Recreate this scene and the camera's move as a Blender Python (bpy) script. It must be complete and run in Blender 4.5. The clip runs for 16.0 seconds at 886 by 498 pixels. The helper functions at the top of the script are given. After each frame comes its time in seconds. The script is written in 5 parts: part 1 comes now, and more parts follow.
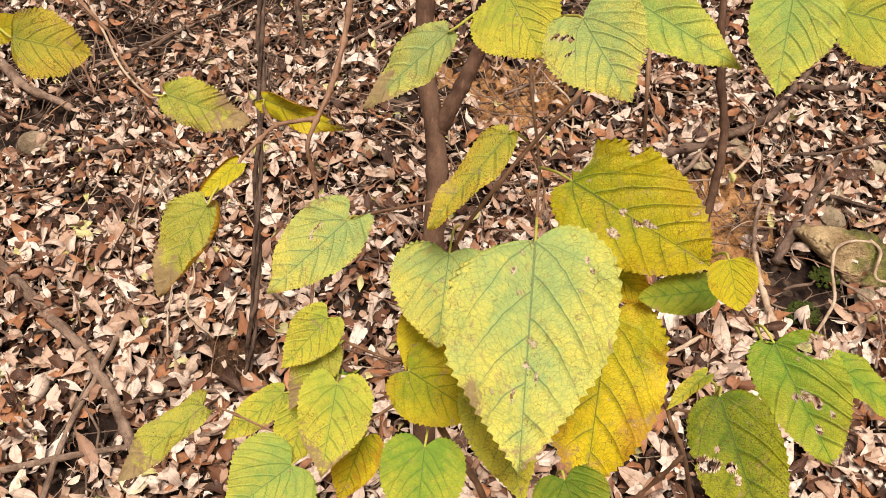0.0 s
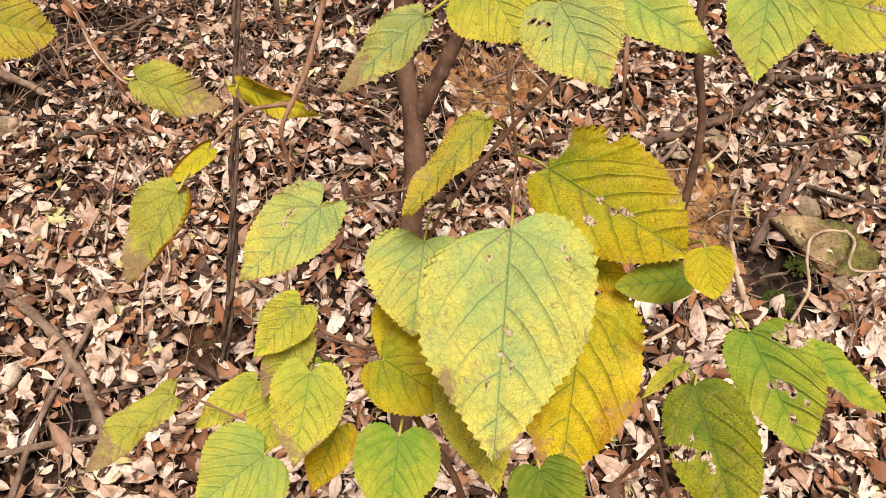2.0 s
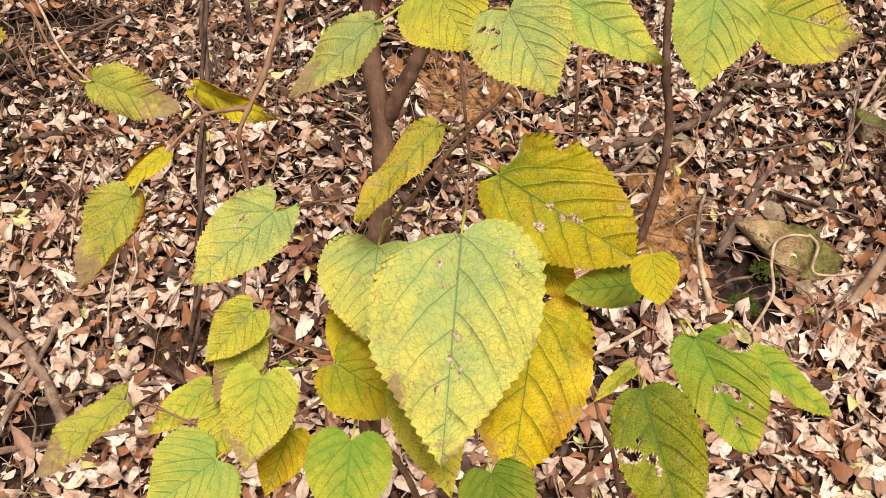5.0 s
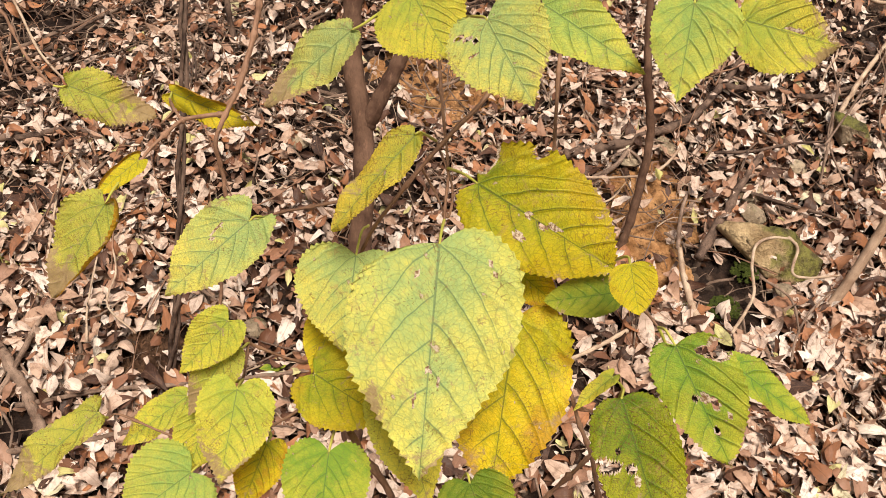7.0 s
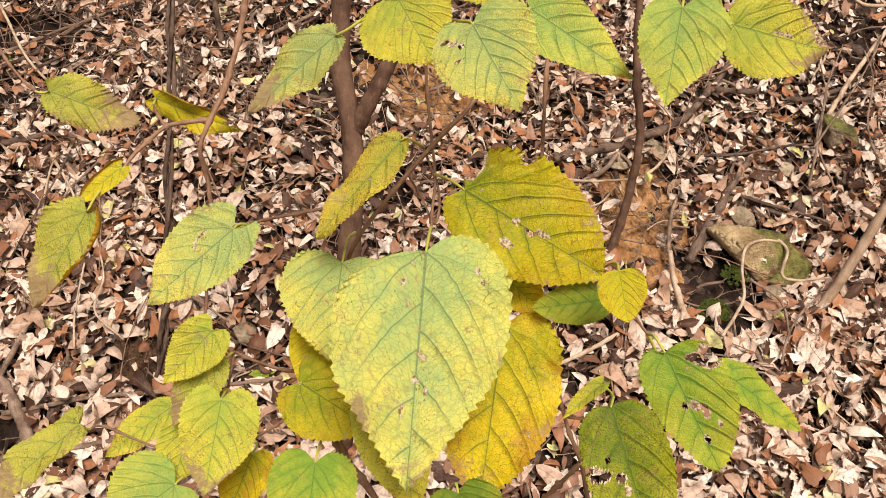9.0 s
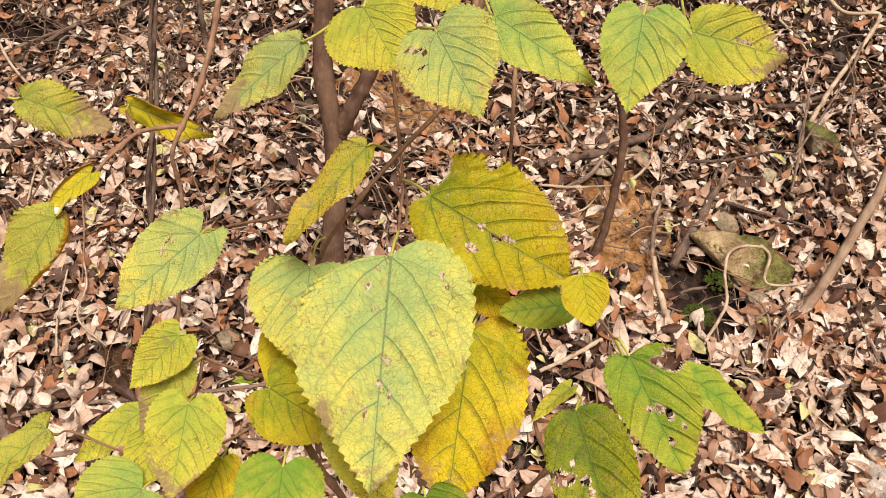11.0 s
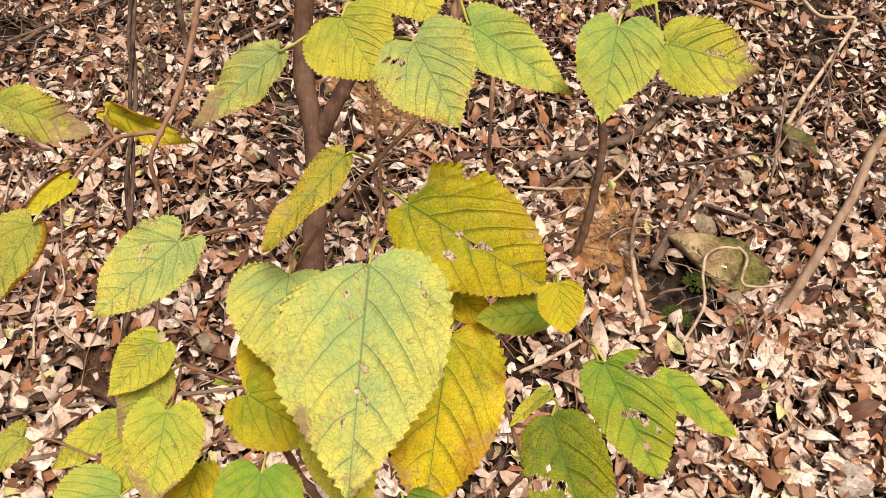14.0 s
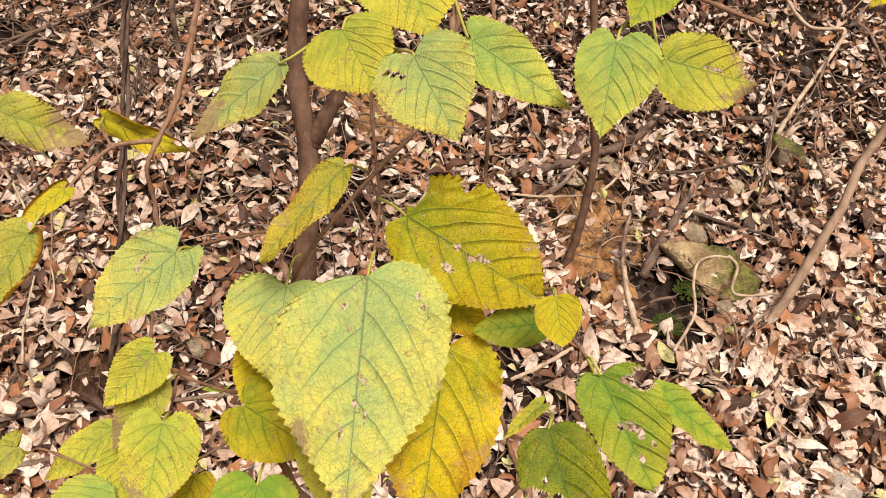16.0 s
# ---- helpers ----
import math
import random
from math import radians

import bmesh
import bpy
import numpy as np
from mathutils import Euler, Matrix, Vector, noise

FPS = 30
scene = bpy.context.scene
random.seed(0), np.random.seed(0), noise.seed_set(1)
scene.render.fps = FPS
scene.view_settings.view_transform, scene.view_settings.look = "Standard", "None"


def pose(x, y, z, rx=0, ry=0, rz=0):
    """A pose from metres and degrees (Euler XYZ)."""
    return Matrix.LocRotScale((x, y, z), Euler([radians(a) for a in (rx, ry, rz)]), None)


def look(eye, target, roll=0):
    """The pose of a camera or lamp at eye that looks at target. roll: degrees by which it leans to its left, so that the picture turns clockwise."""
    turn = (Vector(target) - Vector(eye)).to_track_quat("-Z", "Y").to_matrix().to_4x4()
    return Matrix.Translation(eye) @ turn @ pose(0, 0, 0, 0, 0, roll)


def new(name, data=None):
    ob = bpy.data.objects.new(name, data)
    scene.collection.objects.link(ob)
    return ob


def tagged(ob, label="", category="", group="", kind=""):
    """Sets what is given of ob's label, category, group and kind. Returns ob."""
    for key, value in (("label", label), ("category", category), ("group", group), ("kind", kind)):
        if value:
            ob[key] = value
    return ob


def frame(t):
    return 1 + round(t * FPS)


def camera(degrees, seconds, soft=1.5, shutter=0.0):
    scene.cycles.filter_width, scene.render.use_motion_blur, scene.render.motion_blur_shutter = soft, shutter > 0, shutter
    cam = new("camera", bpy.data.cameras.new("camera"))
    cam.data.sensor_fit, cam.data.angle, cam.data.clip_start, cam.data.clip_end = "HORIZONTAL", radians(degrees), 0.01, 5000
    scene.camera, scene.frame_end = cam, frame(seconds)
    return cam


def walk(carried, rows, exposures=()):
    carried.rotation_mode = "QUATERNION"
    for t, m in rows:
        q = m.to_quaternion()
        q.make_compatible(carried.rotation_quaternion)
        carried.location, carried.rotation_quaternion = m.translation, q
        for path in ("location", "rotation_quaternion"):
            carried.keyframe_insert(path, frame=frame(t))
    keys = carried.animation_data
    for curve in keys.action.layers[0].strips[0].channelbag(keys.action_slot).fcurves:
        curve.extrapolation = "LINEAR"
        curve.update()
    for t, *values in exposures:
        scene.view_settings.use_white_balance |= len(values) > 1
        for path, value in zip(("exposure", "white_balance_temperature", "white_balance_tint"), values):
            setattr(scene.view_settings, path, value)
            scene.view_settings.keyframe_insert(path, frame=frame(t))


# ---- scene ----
cam = camera(57.0, 16.0, soft=0.65)
PATH = [
    (0, (0.0221, 0.0611, 1.6076), (0.0071, 1.8701, 0.7547), 0.10),
    (0.5, (0.0176, 0.0636, 1.6029), (0.0089, 1.8673, 0.7388), 0.21),
    (1, (0.0188, 0.0633, 1.6037), (0.0264, 1.8632, 0.7319), 0.57),
    (1.5, (0.0219, 0.0645, 1.6065), (0.0421, 1.8625, 0.7309), 0.79),
    (2, (0.0247, 0.0667, 1.6042), (0.0608, 1.8634, 0.7264), 0.98),
    (2.5, (0.0271, 0.0658, 1.6054), (0.0770, 1.8633, 0.7298), 1.31),
    (3, (0.0317, 0.0665, 1.6075), (0.0898, 1.8634, 0.7314), 1.38),
    (3.5, (0.0398, 0.0650, 1.6095), (0.1066, 1.8611, 0.7323), 1.53),
    (4, (0.0408, 0.0624, 1.6089), (0.1162, 1.8593, 0.7342), 1.61),
    (6.5, (0.0372, 0.0681, 1.6076), (0.1639, 1.8650, 0.7385), 2.48),
    (7, (0.0431, 0.0698, 1.6110), (0.1786, 1.8663, 0.7426), 2.47),
    (7.5, (0.0427, 0.0714, 1.6058), (0.1849, 1.8686, 0.7399), 2.49),
    (8, (0.0470, 0.0720, 1.6061), (0.1917, 1.8695, 0.7411), 2.39),
    (8.5, (0.0459, 0.0714, 1.6080), (0.1961, 1.8697, 0.7456), 2.37),
    (9, (0.0462, 0.0764, 1.6107), (0.2030, 1.8749, 0.7500), 2.49),
    (11.5, (0.0646, 0.0698, 1.6130), (0.2512, 1.8734, 0.7692), 2.76),
    (12, (0.0670, 0.0692, 1.6150), (0.2609, 1.8715, 0.7700), 2.83),
    (12.5, (0.0688, 0.0716, 1.6169), (0.2685, 1.8724, 0.7702), 2.91),
    (13, (0.0623, 0.0729, 1.6152), (0.2730, 1.8724, 0.7680), 3.11),
    (13.5, (0.0627, 0.0710, 1.6176), (0.2802, 1.8708, 0.7729), 3.20),
    (14, (0.0629, 0.0689, 1.6188), (0.2873, 1.8681, 0.7746), 3.32),
    (14.5, (0.0632, 0.0727, 1.6198), (0.2934, 1.8707, 0.7746), 3.44),
    (15, (0.0602, 0.0714, 1.6184), (0.2994, 1.8709, 0.7791), 3.78),
    (15.5, (0.0617, 0.0695, 1.6198), (0.3069, 1.8710, 0.7864), 3.99),
    (16, (0.0577, 0.0702, 1.6231), (0.3066, 1.8722, 0.7918), 4.04),
]
walk(cam, [(t, look(eye, target, roll)) for t, eye, target, roll in PATH])

# ---- world and sun: a bright overcast day ----
world = bpy.data.worlds.new("overcast_sky")
scene.world = world
world.use_nodes = True
wn = world.node_tree.nodes
sky = wn.new("ShaderNodeTexSky")
sky.sky_type = "NISHITA"
sky.sun_disc = False
sky.sun_elevation = radians(52)
sky.sun_rotation = radians(175)
sky.air_density, sky.dust_density, sky.ozone_density = 1.0, 6.0, 0.6
world.node_tree.links.new(sky.outputs[0], wn["Background"].inputs[0])
wn["Background"].inputs[1].default_value = 0.054

sun_data = bpy.data.lights.new("sun", "SUN")
sun_data.energy, sun_data.angle, sun_data.color = 4.2, radians(22), (1.0, 0.93, 0.83)
sun = new("sun", sun_data)
sun.matrix_world = look((0.5, -3.5, 7.0), (0.1, 1.0, 0.6))
scene.view_settings.exposure = 0.38


# ---- small tools ----
def part(name, data, material, parent=None, label=""):
    """Link a mesh as one object, under a thing or a part."""
    if isinstance(data, bmesh.types.BMesh):
        me = bpy.data.meshes.new(name)
        data.to_mesh(me)
        data.free()
    else:
        me = data
    if material and not me.materials:
        me.materials.append(material)
    ob = new(name, me)
    if parent:
        ob.parent = parent
        ob.matrix_parent_inverse = parent.matrix_basis.inverted()
    return tagged(ob, label)


def mesh_from(name, verts, faces, smooth=True, uvs=()):
    """verts (n,3), faces (m,4) as arrays; uvs: pairs of a name and an (n,2) array by vertex."""
    verts, faces = np.asarray(verts, float), np.asarray(faces, int)
    me = bpy.data.meshes.new(name)
    me.vertices.add(len(verts))
    me.vertices.foreach_set("co", verts.ravel())
    k = faces.shape[1]
    me.loops.add(faces.size)
    me.loops.foreach_set("vertex_index", faces.ravel())
    me.polygons.add(len(faces))
    me.polygons.foreach_set("loop_start", np.arange(0, faces.size, k))
    me.polygons.foreach_set("loop_total", np.full(len(faces), k))
    for label, uv in uvs:
        layer = me.uv_layers.new(name=label)
        layer.data.foreach_set("uv", np.asarray(uv, float)[faces.ravel()].ravel())
    me.update(calc_edges=True)
    me.validate()
    me.polygons.foreach_set("use_smooth", np.full(len(me.polygons), smooth))
    return me


def spline(points, n):
    """n points along a smooth curve through the given ones."""
    p = np.asarray(points, float)
    p = np.vstack([2 * p[0] - p[1], p, 2 * p[-1] - p[-2]])
    out = []
    for t in np.linspace(0, len(p) - 3 - 1e-9, n):
        i = int(t)
        f = t - i
        a, b, c, d = p[i], p[i + 1], p[i + 2], p[i + 3]
        out.append(0.5 * (2 * b + (c - a) * f + (2 * a - 5 * b + 4 * c - d) * f ** 2 + (3 * b - a - 3 * c + d) * f ** 3))
    return np.array(out)


def tube(points, r0, r1, sides=10, rough=0.12, seed=0, n=0, knots=0):
    """A tapering, slightly crooked stem through the points: verts and quads."""
    rng = np.random.default_rng(seed)
    n = n or max(10, 11 * len(points))
    c = spline(points, n)
    tang = np.gradient(c, axis=0)
    tang /= np.linalg.norm(tang, axis=1)[:, None] + 1e-12
    up = np.array([0.31, 0.42, 0.85])
    shift = Vector(rng.uniform(-50, 50, 3))
    if r0 > 0.002:
        c = c + np.array([noise.noise_vector(Vector(p) * (0.22 / r0) + shift) for p in c]) * (rough * 2.2 * r0)
    rad = np.linspace(r0, r1, n) * (1 + rough * rng.uniform(-1, 1, n) * 0.6)
    for k in range(knots):
        at = rng.uniform(0.05, 0.95) * n
        rad *= 1 + (0.5 if r0 < 0.004 else 0.1) * np.exp(-((np.arange(n) - at) / 1.1) ** 2)
    verts, uv = [], []
    run = np.r_[0, np.cumsum(np.linalg.norm(np.diff(c, axis=0), axis=1))]
    for i in range(n):
        x = np.cross(tang[i], up)
        x /= np.linalg.norm(x)
        y = np.cross(tang[i], x)
        for k in range(sides):
            a = 2 * math.pi * k / sides
            at = Vector(c[i]) + Vector((x * math.cos(a) + y * math.sin(a)) * rad[i])
            r = rad[i] * (1 + rough * 1.3 * noise.noise(at * (0.55 / r0) + shift) + rough * 0.35 * rng.uniform(-1, 1))
            verts.append(c[i] + r * (math.cos(a) * x + math.sin(a) * y))
            uv.append((k / sides, run[i]))
    verts += [c[0] - tang[0] * rad[0] * 0.4, c[-1] + tang[-1] * rad[-1] * 0.6]
    uv += [(0, 0), (0, run[-1])]
    faces = [(i * sides + k, i * sides + (k + 1) % sides, (i + 1) * sides + (k + 1) % sides, (i + 1) * sides + k)
             for i in range(n - 1) for k in range(sides)]
    a, b = n * sides, n * sides + 1
    faces += [(a, (k + 1) % sides, k, k) for k in range(sides)]
    faces += [(b, (n - 1) * sides + k, (n - 1) * sides + (k + 1) % sides, (n - 1) * sides + (k + 1) % sides) for k in range(sides)]
    return np.array(verts), faces, np.array(uv)


def tube_mesh(name, points, r0, r1, **more):
    v, f, uv = tube(points, r0, r1, **more)
    me = bpy.data.meshes.new(name)
    me.from_pydata([tuple(p) for p in v], [], [tuple(dict.fromkeys(q)) for q in f])
    me.polygons.foreach_set("use_smooth", [True] * len(me.polygons))
    layer = me.uv_layers.new(name="run")
    idx = np.zeros(len(me.loops), int)
    me.loops.foreach_get("vertex_index", idx)
    layer.data.foreach_set("uv", uv[idx].ravel())
    return me


# ---- materials ----
class Nodes:
    """A short way to write node trees."""

    def __init__(self, name, rough=0.6, gloss=0.15):
        self.m = bpy.data.materials.new(name)
        self.m.use_nodes = True
        self.t = self.m.node_tree
        self.bsdf = self.t.nodes["Principled BSDF"]
        self.bsdf.inputs["Roughness"].default_value = rough
        self.bsdf.inputs["Specular IOR Level"].default_value = gloss

    def node(self, kind, **values):
        n = self.t.nodes.new("ShaderNode" + kind)
        for key, v in values.items():
            slot = n.inputs[int(key[1:])] if key[0] == "i" and key[1:].isdigit() else n.inputs[key.replace("_", " ")]
            self.put(v, slot)
        return n

    def put(self, v, slot):
        if isinstance(v, bpy.types.NodeSocket):
            self.t.links.new(v, slot)
        else:
            slot.default_value = v

    def math(self, op, a, b=0.0, clamp=False):
        n = self.t.nodes.new("ShaderNodeMath")
        n.operation, n.use_clamp = op, clamp
        self.put(a, n.inputs[0])
        self.put(b, n.inputs[1])
        return n.outputs[0]

    def ramp(self, v, *stops):
        n = self.t.nodes.new("ShaderNodeValToRGB")
        e = n.color_ramp.elements
        while len(e) < len(stops):
            e.new(0.5)
        for el, (p, c) in zip(e, stops):
            el.position, el.color = p, (*c, 1) if len(c) == 3 else c
        self.put(v, n.inputs[0])
        return n.outputs[0]

    def band(self, v, lo, hi):
        """0 below lo, 1 above hi (or the other way round)."""
        n = self.t.nodes.new("ShaderNodeMapRange")
        n.interpolation_type = "SMOOTHSTEP"
        self.put(v, n.inputs[0])
        n.inputs[1].default_value, n.inputs[2].default_value = (lo, hi) if lo < hi else (hi, lo)
        n.inputs[3].default_value, n.inputs[4].default_value = (0, 1) if lo < hi else (1, 0)
        return n.outputs[0]

    def mix(self, f, a, b, kind="MIX"):
        n = self.t.nodes.new("ShaderNodeMix")
        n.data_type, n.blend_type = "RGBA", kind
        self.put(f, n.inputs[0])
        for v, slot in ((a, n.inputs[6]), (b, n.inputs[7])):
            self.put((*v, 1) if isinstance(v, tuple) and len(v) == 3 else v, slot)
        return n.outputs[2]

    def noise(self, where, scale, detail=4.0, rough=0.6, distort=0.0):
        n = self.node("TexNoise", Scale=scale, Detail=detail, Roughness=rough, Distortion=distort)
        self.put(where, n.inputs["Vector"])
        return n.outputs["Fac"]

    def voronoi(self, where, scale, feature="F1"):
        n = self.node("TexVoronoi", Scale=scale)
        n.feature = feature
        self.put(where, n.inputs["Vector"])
        return n.outputs["Distance"]

    def bump(self, height, strength, distance):
        n = self.node("Bump", Height=height, Strength=strength, Distance=distance)
        self.put(n.outputs[0], self.bsdf.inputs["Normal"])

    def place(self, shift=0.0):
        """Object coordinates, shifted for each object by chance."""
        pos = self.node("NewGeometry").outputs["Position"]
        if not shift:
            return pos
        rnd = self.node("ObjectInfo").outputs["Random"]
        n = self.t.nodes.new("ShaderNodeVectorMath")
        n.operation = "ADD"
        self.put(pos, n.inputs[0])
        self.put(self.math("MULTIPLY", rnd, shift), n.inputs[1])
        return n.outputs[0]

    def uv(self, name):
        n = self.t.nodes.new("ShaderNodeUVMap")
        n.uv_map = name
        s = self.node("SeparateXYZ")
        self.put(n.outputs[0], s.inputs[0])
        return n.outputs[0], s.outputs[0], s.outputs[1]

    def done(self, colour, see_through=0.0):
        self.put(colour, self.bsdf.inputs["Base Color"])
        if see_through:
            tr = self.node("BsdfTranslucent")
            self.put(colour, tr.inputs[0])
            mx = self.node("MixShader", Fac=see_through)
            self.put(self.bsdf.outputs[0], mx.inputs[1])
            self.put(tr.outputs[0], mx.inputs[2])
            self.put(mx.outputs[0], self.t.nodes["Material Output"].inputs[0])
        return self.m


# the course of the veins: along = start + SLANT * across + BEND * across ** 2
SLANT, BEND, STEP = 0.66, 2.7, 0.195


def leaf_material(name, green, yellow, age, brown, speck, vein=(0.16, 0.22, 0.07), tip=0.12, blush=0.0):
    """A mulberry leaf turning in autumn. age: how far it has gone from green to yellow; brown: dead patches; speck: small spots; blush: rusty orange towards the margin."""
    n = Nodes(name, 0.5)
    vec, s, k = n.uv("vein")
    flat, u, v = n.uv("flat")
    shifted = n.t.nodes.new("ShaderNodeVectorMath")
    shifted.operation = "ADD"
    rnd = n.node("ObjectInfo").outputs["Random"]
    n.put(flat, shifted.inputs[0])
    n.put(n.math("MULTIPLY", rnd, 37.0), shifted.inputs[1])
    at = shifted.outputs[0]
    # midrib, side veins, outer veins beyond the lowest pair
    wob = n.math("MULTIPLY", n.math("SUBTRACT", n.noise(at, 6.0, 2), 0.5), 0.06)
    away = n.math("ABSOLUTE", v)
    sq = n.math("MULTIPLY", away, away)
    uneven = n.math("MULTIPLY", n.math("SIGN", v), 0.035)
    run1 = n.math("ADD", n.math("SUBTRACT", n.math("SUBTRACT", u, n.math("MULTIPLY", away, SLANT)), n.math("MULTIPLY", sq, BEND)), wob)
    lane = n.math("ADD", run1, n.math("MULTIPLY", uneven, n.band(run1, 0.03, 0.16)))
    run2 = n.math("ADD", n.math("SUBTRACT", n.math("SUBTRACT", u, n.math("MULTIPLY", away, 0.22)), n.math("MULTIPLY", sq, 0.9)), wob)

    def nearest(run, step):
        f = n.math("SUBTRACT", n.math("FRACT", n.math("ADD", n.math("DIVIDE", run, step), 0.5)), 0.5)
        return n.math("MULTIPLY", n.math("ABSOLUTE", f), step * 0.62)

    inner = n.band(run1, -0.02, -0.012)
    d1 = n.math("ADD", nearest(lane, STEP), n.math("MULTIPLY", n.math("SUBTRACT", 1.0, inner), 1.0))
    d2 = n.math("ADD", nearest(run2, 0.13), n.band(run1, -0.012, 0.0))
    thin = n.band(k, 1.02, 0.5)
    v_side = n.math("MULTIPLY", n.band(d1, 0.0046, 0.0012), thin)
    v_out = n.math("MULTIPLY", n.math("MULTIPLY", n.band(d2, 0.0036, 0.0008), thin), 0.45)
    v_mid = n.band(n.math("ADD", away, n.math("MULTIPLY", u, 0.005)), 0.0085, 0.0036)
    veins = n.math("MAXIMUM", n.math("MAXIMUM", v_side, v_out), v_mid)
    near = n.math("MINIMUM", n.math("MINIMUM", d1, d2), away)
    # rungs between the side veins, and the fine net between the rungs
    across = n.math("ADD", u, n.math("DIVIDE", n.math("LOGARITHM", n.math("ADD", n.math("MULTIPLY", away, 2 * BEND), SLANT), math.e), 2 * BEND))
    across = n.math("ADD", across, n.math("MULTIPLY", n.noise(at, 20.0, 2), 0.03))
    rung = n.node("CombineXYZ", i0=n.math("MULTIPLY", lane, 11.5), i1=n.math("MULTIPLY", across, 30.0), i2=n.math("ADD", n.math("MULTIPLY", rnd, 31.0), n.math("SIGN", v)))
    ladder = n.voronoi(rung.outputs[0], 1.0, "DISTANCE_TO_EDGE")
    net = n.voronoi(at, 62.0, "DISTANCE_TO_EDGE")
    rungs = n.band(ladder, 0.095, 0.015)
    netline = n.band(net, 0.13, 0.02)
    # green stays longest beside the veins and at the base
    patch = n.noise(at, 2.6, 5, 0.60, 0.5)
    mottle = n.noise(at, 11.0, 5, 0.68, 0.3)
    turn = n.math("ADD", n.math("MULTIPLY", n.math("SUBTRACT", patch, 0.5), 1.35), age + 0.13)
    turn = n.math("ADD", turn, n.math("MULTIPLY", n.math("SUBTRACT", mottle, 0.5), 1.5))
    turn = n.math("SUBTRACT", turn, n.math("MULTIPLY", n.math("MULTIPLY", n.band(near, 0.030, 0.0), n.band(k, 1.1, 0.3)), 0.22))
    turn = n.math("SUBTRACT", turn, n.math("MULTIPLY", rungs, 0.06))
    turn = n.math("ADD", turn, n.math("MULTIPLY", n.math("SUBTRACT", k, 0.55), 0.42))
    turn = n.math("ADD", turn, n.math("MULTIPLY", n.math("SUBTRACT", u, 0.42), 0.62), True)
    colour = n.mix(turn, green, yellow)
    fine = n.noise(at, 85, 3, 0.7)
    colour = n.mix(n.math("MULTIPLY", n.band(fine, 0.46, 0.68), 0.30), colour, tuple(c * 0.55 for c in yellow))
    if blush:
        warm = n.math("ADD", n.noise(at, 4.0, 5, 0.65, 0.5), n.math("MULTIPLY", k, 0.20))
        colour = n.mix(n.math("MULTIPLY", n.band(warm, 0.60, 0.80), blush), colour, (0.50, 0.235, 0.014))
    colour = n.mix(n.math("MULTIPLY", netline, 0.10), colour, vein)
    colour = n.mix(n.math("MULTIPLY", rungs, 0.24), colour, vein)
    colour = n.mix(n.math("MULTIPLY", veins, 0.68), colour, vein)
    # rust that runs in dashes along the rungs and the net
    rusty = n.band(n.noise(at, 5.2, 4, 0.65, 0.4), 0.60 - 0.14 * speck, 0.76 - 0.14 * speck)
    dash = n.math("MAXIMUM", n.math("MULTIPLY", n.band(ladder, 0.13, 0.04), n.band(n.noise(at, 34, 3, 0.6), 0.48, 0.58)), n.math("MULTIPLY", n.band(net, 0.17, 0.06), n.band(n.noise(at, 52, 3, 0.6), 0.55, 0.62)))
    colour = n.mix(n.math("MULTIPLY", n.math("MULTIPLY", dash, rusty), min(0.85, 0.42 + 0.3 * speck) if speck < 1.5 else 0.35), colour, (0.215, 0.105, 0.028) if green[0] > 0.2 else (0.10, 0.062, 0.012))
    # freckles of uneven size that stand in swarms
    dots = n.noise(at, 74.0 if speck < 1.5 else 92.0, 4, 0.68, 0.3)
    swarm = n.band(n.noise(at, 3.6, 5, 0.66), 0.58 - 0.16 * speck, 0.74 - 0.16 * speck)
    freckle = n.math("MULTIPLY", n.band(dots, 0.60 - 0.03 * speck, 0.66 - 0.03 * speck), swarm)
    colour = n.mix(n.math("MULTIPLY", freckle, min(0.9, 0.40 + 0.42 * speck)), colour, (0.15, 0.07, 0.022))
    # pinkish smudges, then dead patches that begin at the margin and the tip
    smudge = n.math("MULTIPLY", n.band(n.noise(at, 6.0, 6, 0.72, 0.9), 0.55, 0.70), n.band(n.noise(at, 38, 3, 0.7), 0.34, 0.58))
    colour = n.mix(n.math("MULTIPLY", smudge, min(0.72, 0.36 + 0.45 * brown)), colour, (0.43, 0.255, 0.105))
    rot = n.math("SUBTRACT", n.math("MULTIPLY", n.noise(at, 4.6, 7, 0.76, 0.8), 1.55), 0.27)
    rot = n.math("ADD", rot, n.math("MULTIPLY", n.math("POWER", k, 5.0), 0.10))
    rot = n.math("ADD", rot, n.math("MULTIPLY", n.band(u, 0.35, 1.05), tip))
    dead = n.math("MULTIPLY", n.band(rot, 0.80 - 0.27 * brown, 0.93 - 0.22 * brown), n.band(n.math("ADD", fine, n.math("MULTIPLY", rot, 0.5)), 0.62, 0.86))
    rust = n.mix(n.noise(at, 22, 5, 0.7), (0.20, 0.095, 0.038), (0.52, 0.375, 0.23))
    colour = n.mix(n.math("MULTIPLY", dead, 0.85), colour, rust)
    # a few dry lesions, pale inside and dark-rimmed
    warped = n.t.nodes.new("ShaderNodeVectorMath")
    warped.operation = "ADD"
    n.put(at, warped.inputs[0])
    n.put(n.math("MULTIPLY", n.noise(at, 20, 4, 0.7), 0.16), warped.inputs[1])
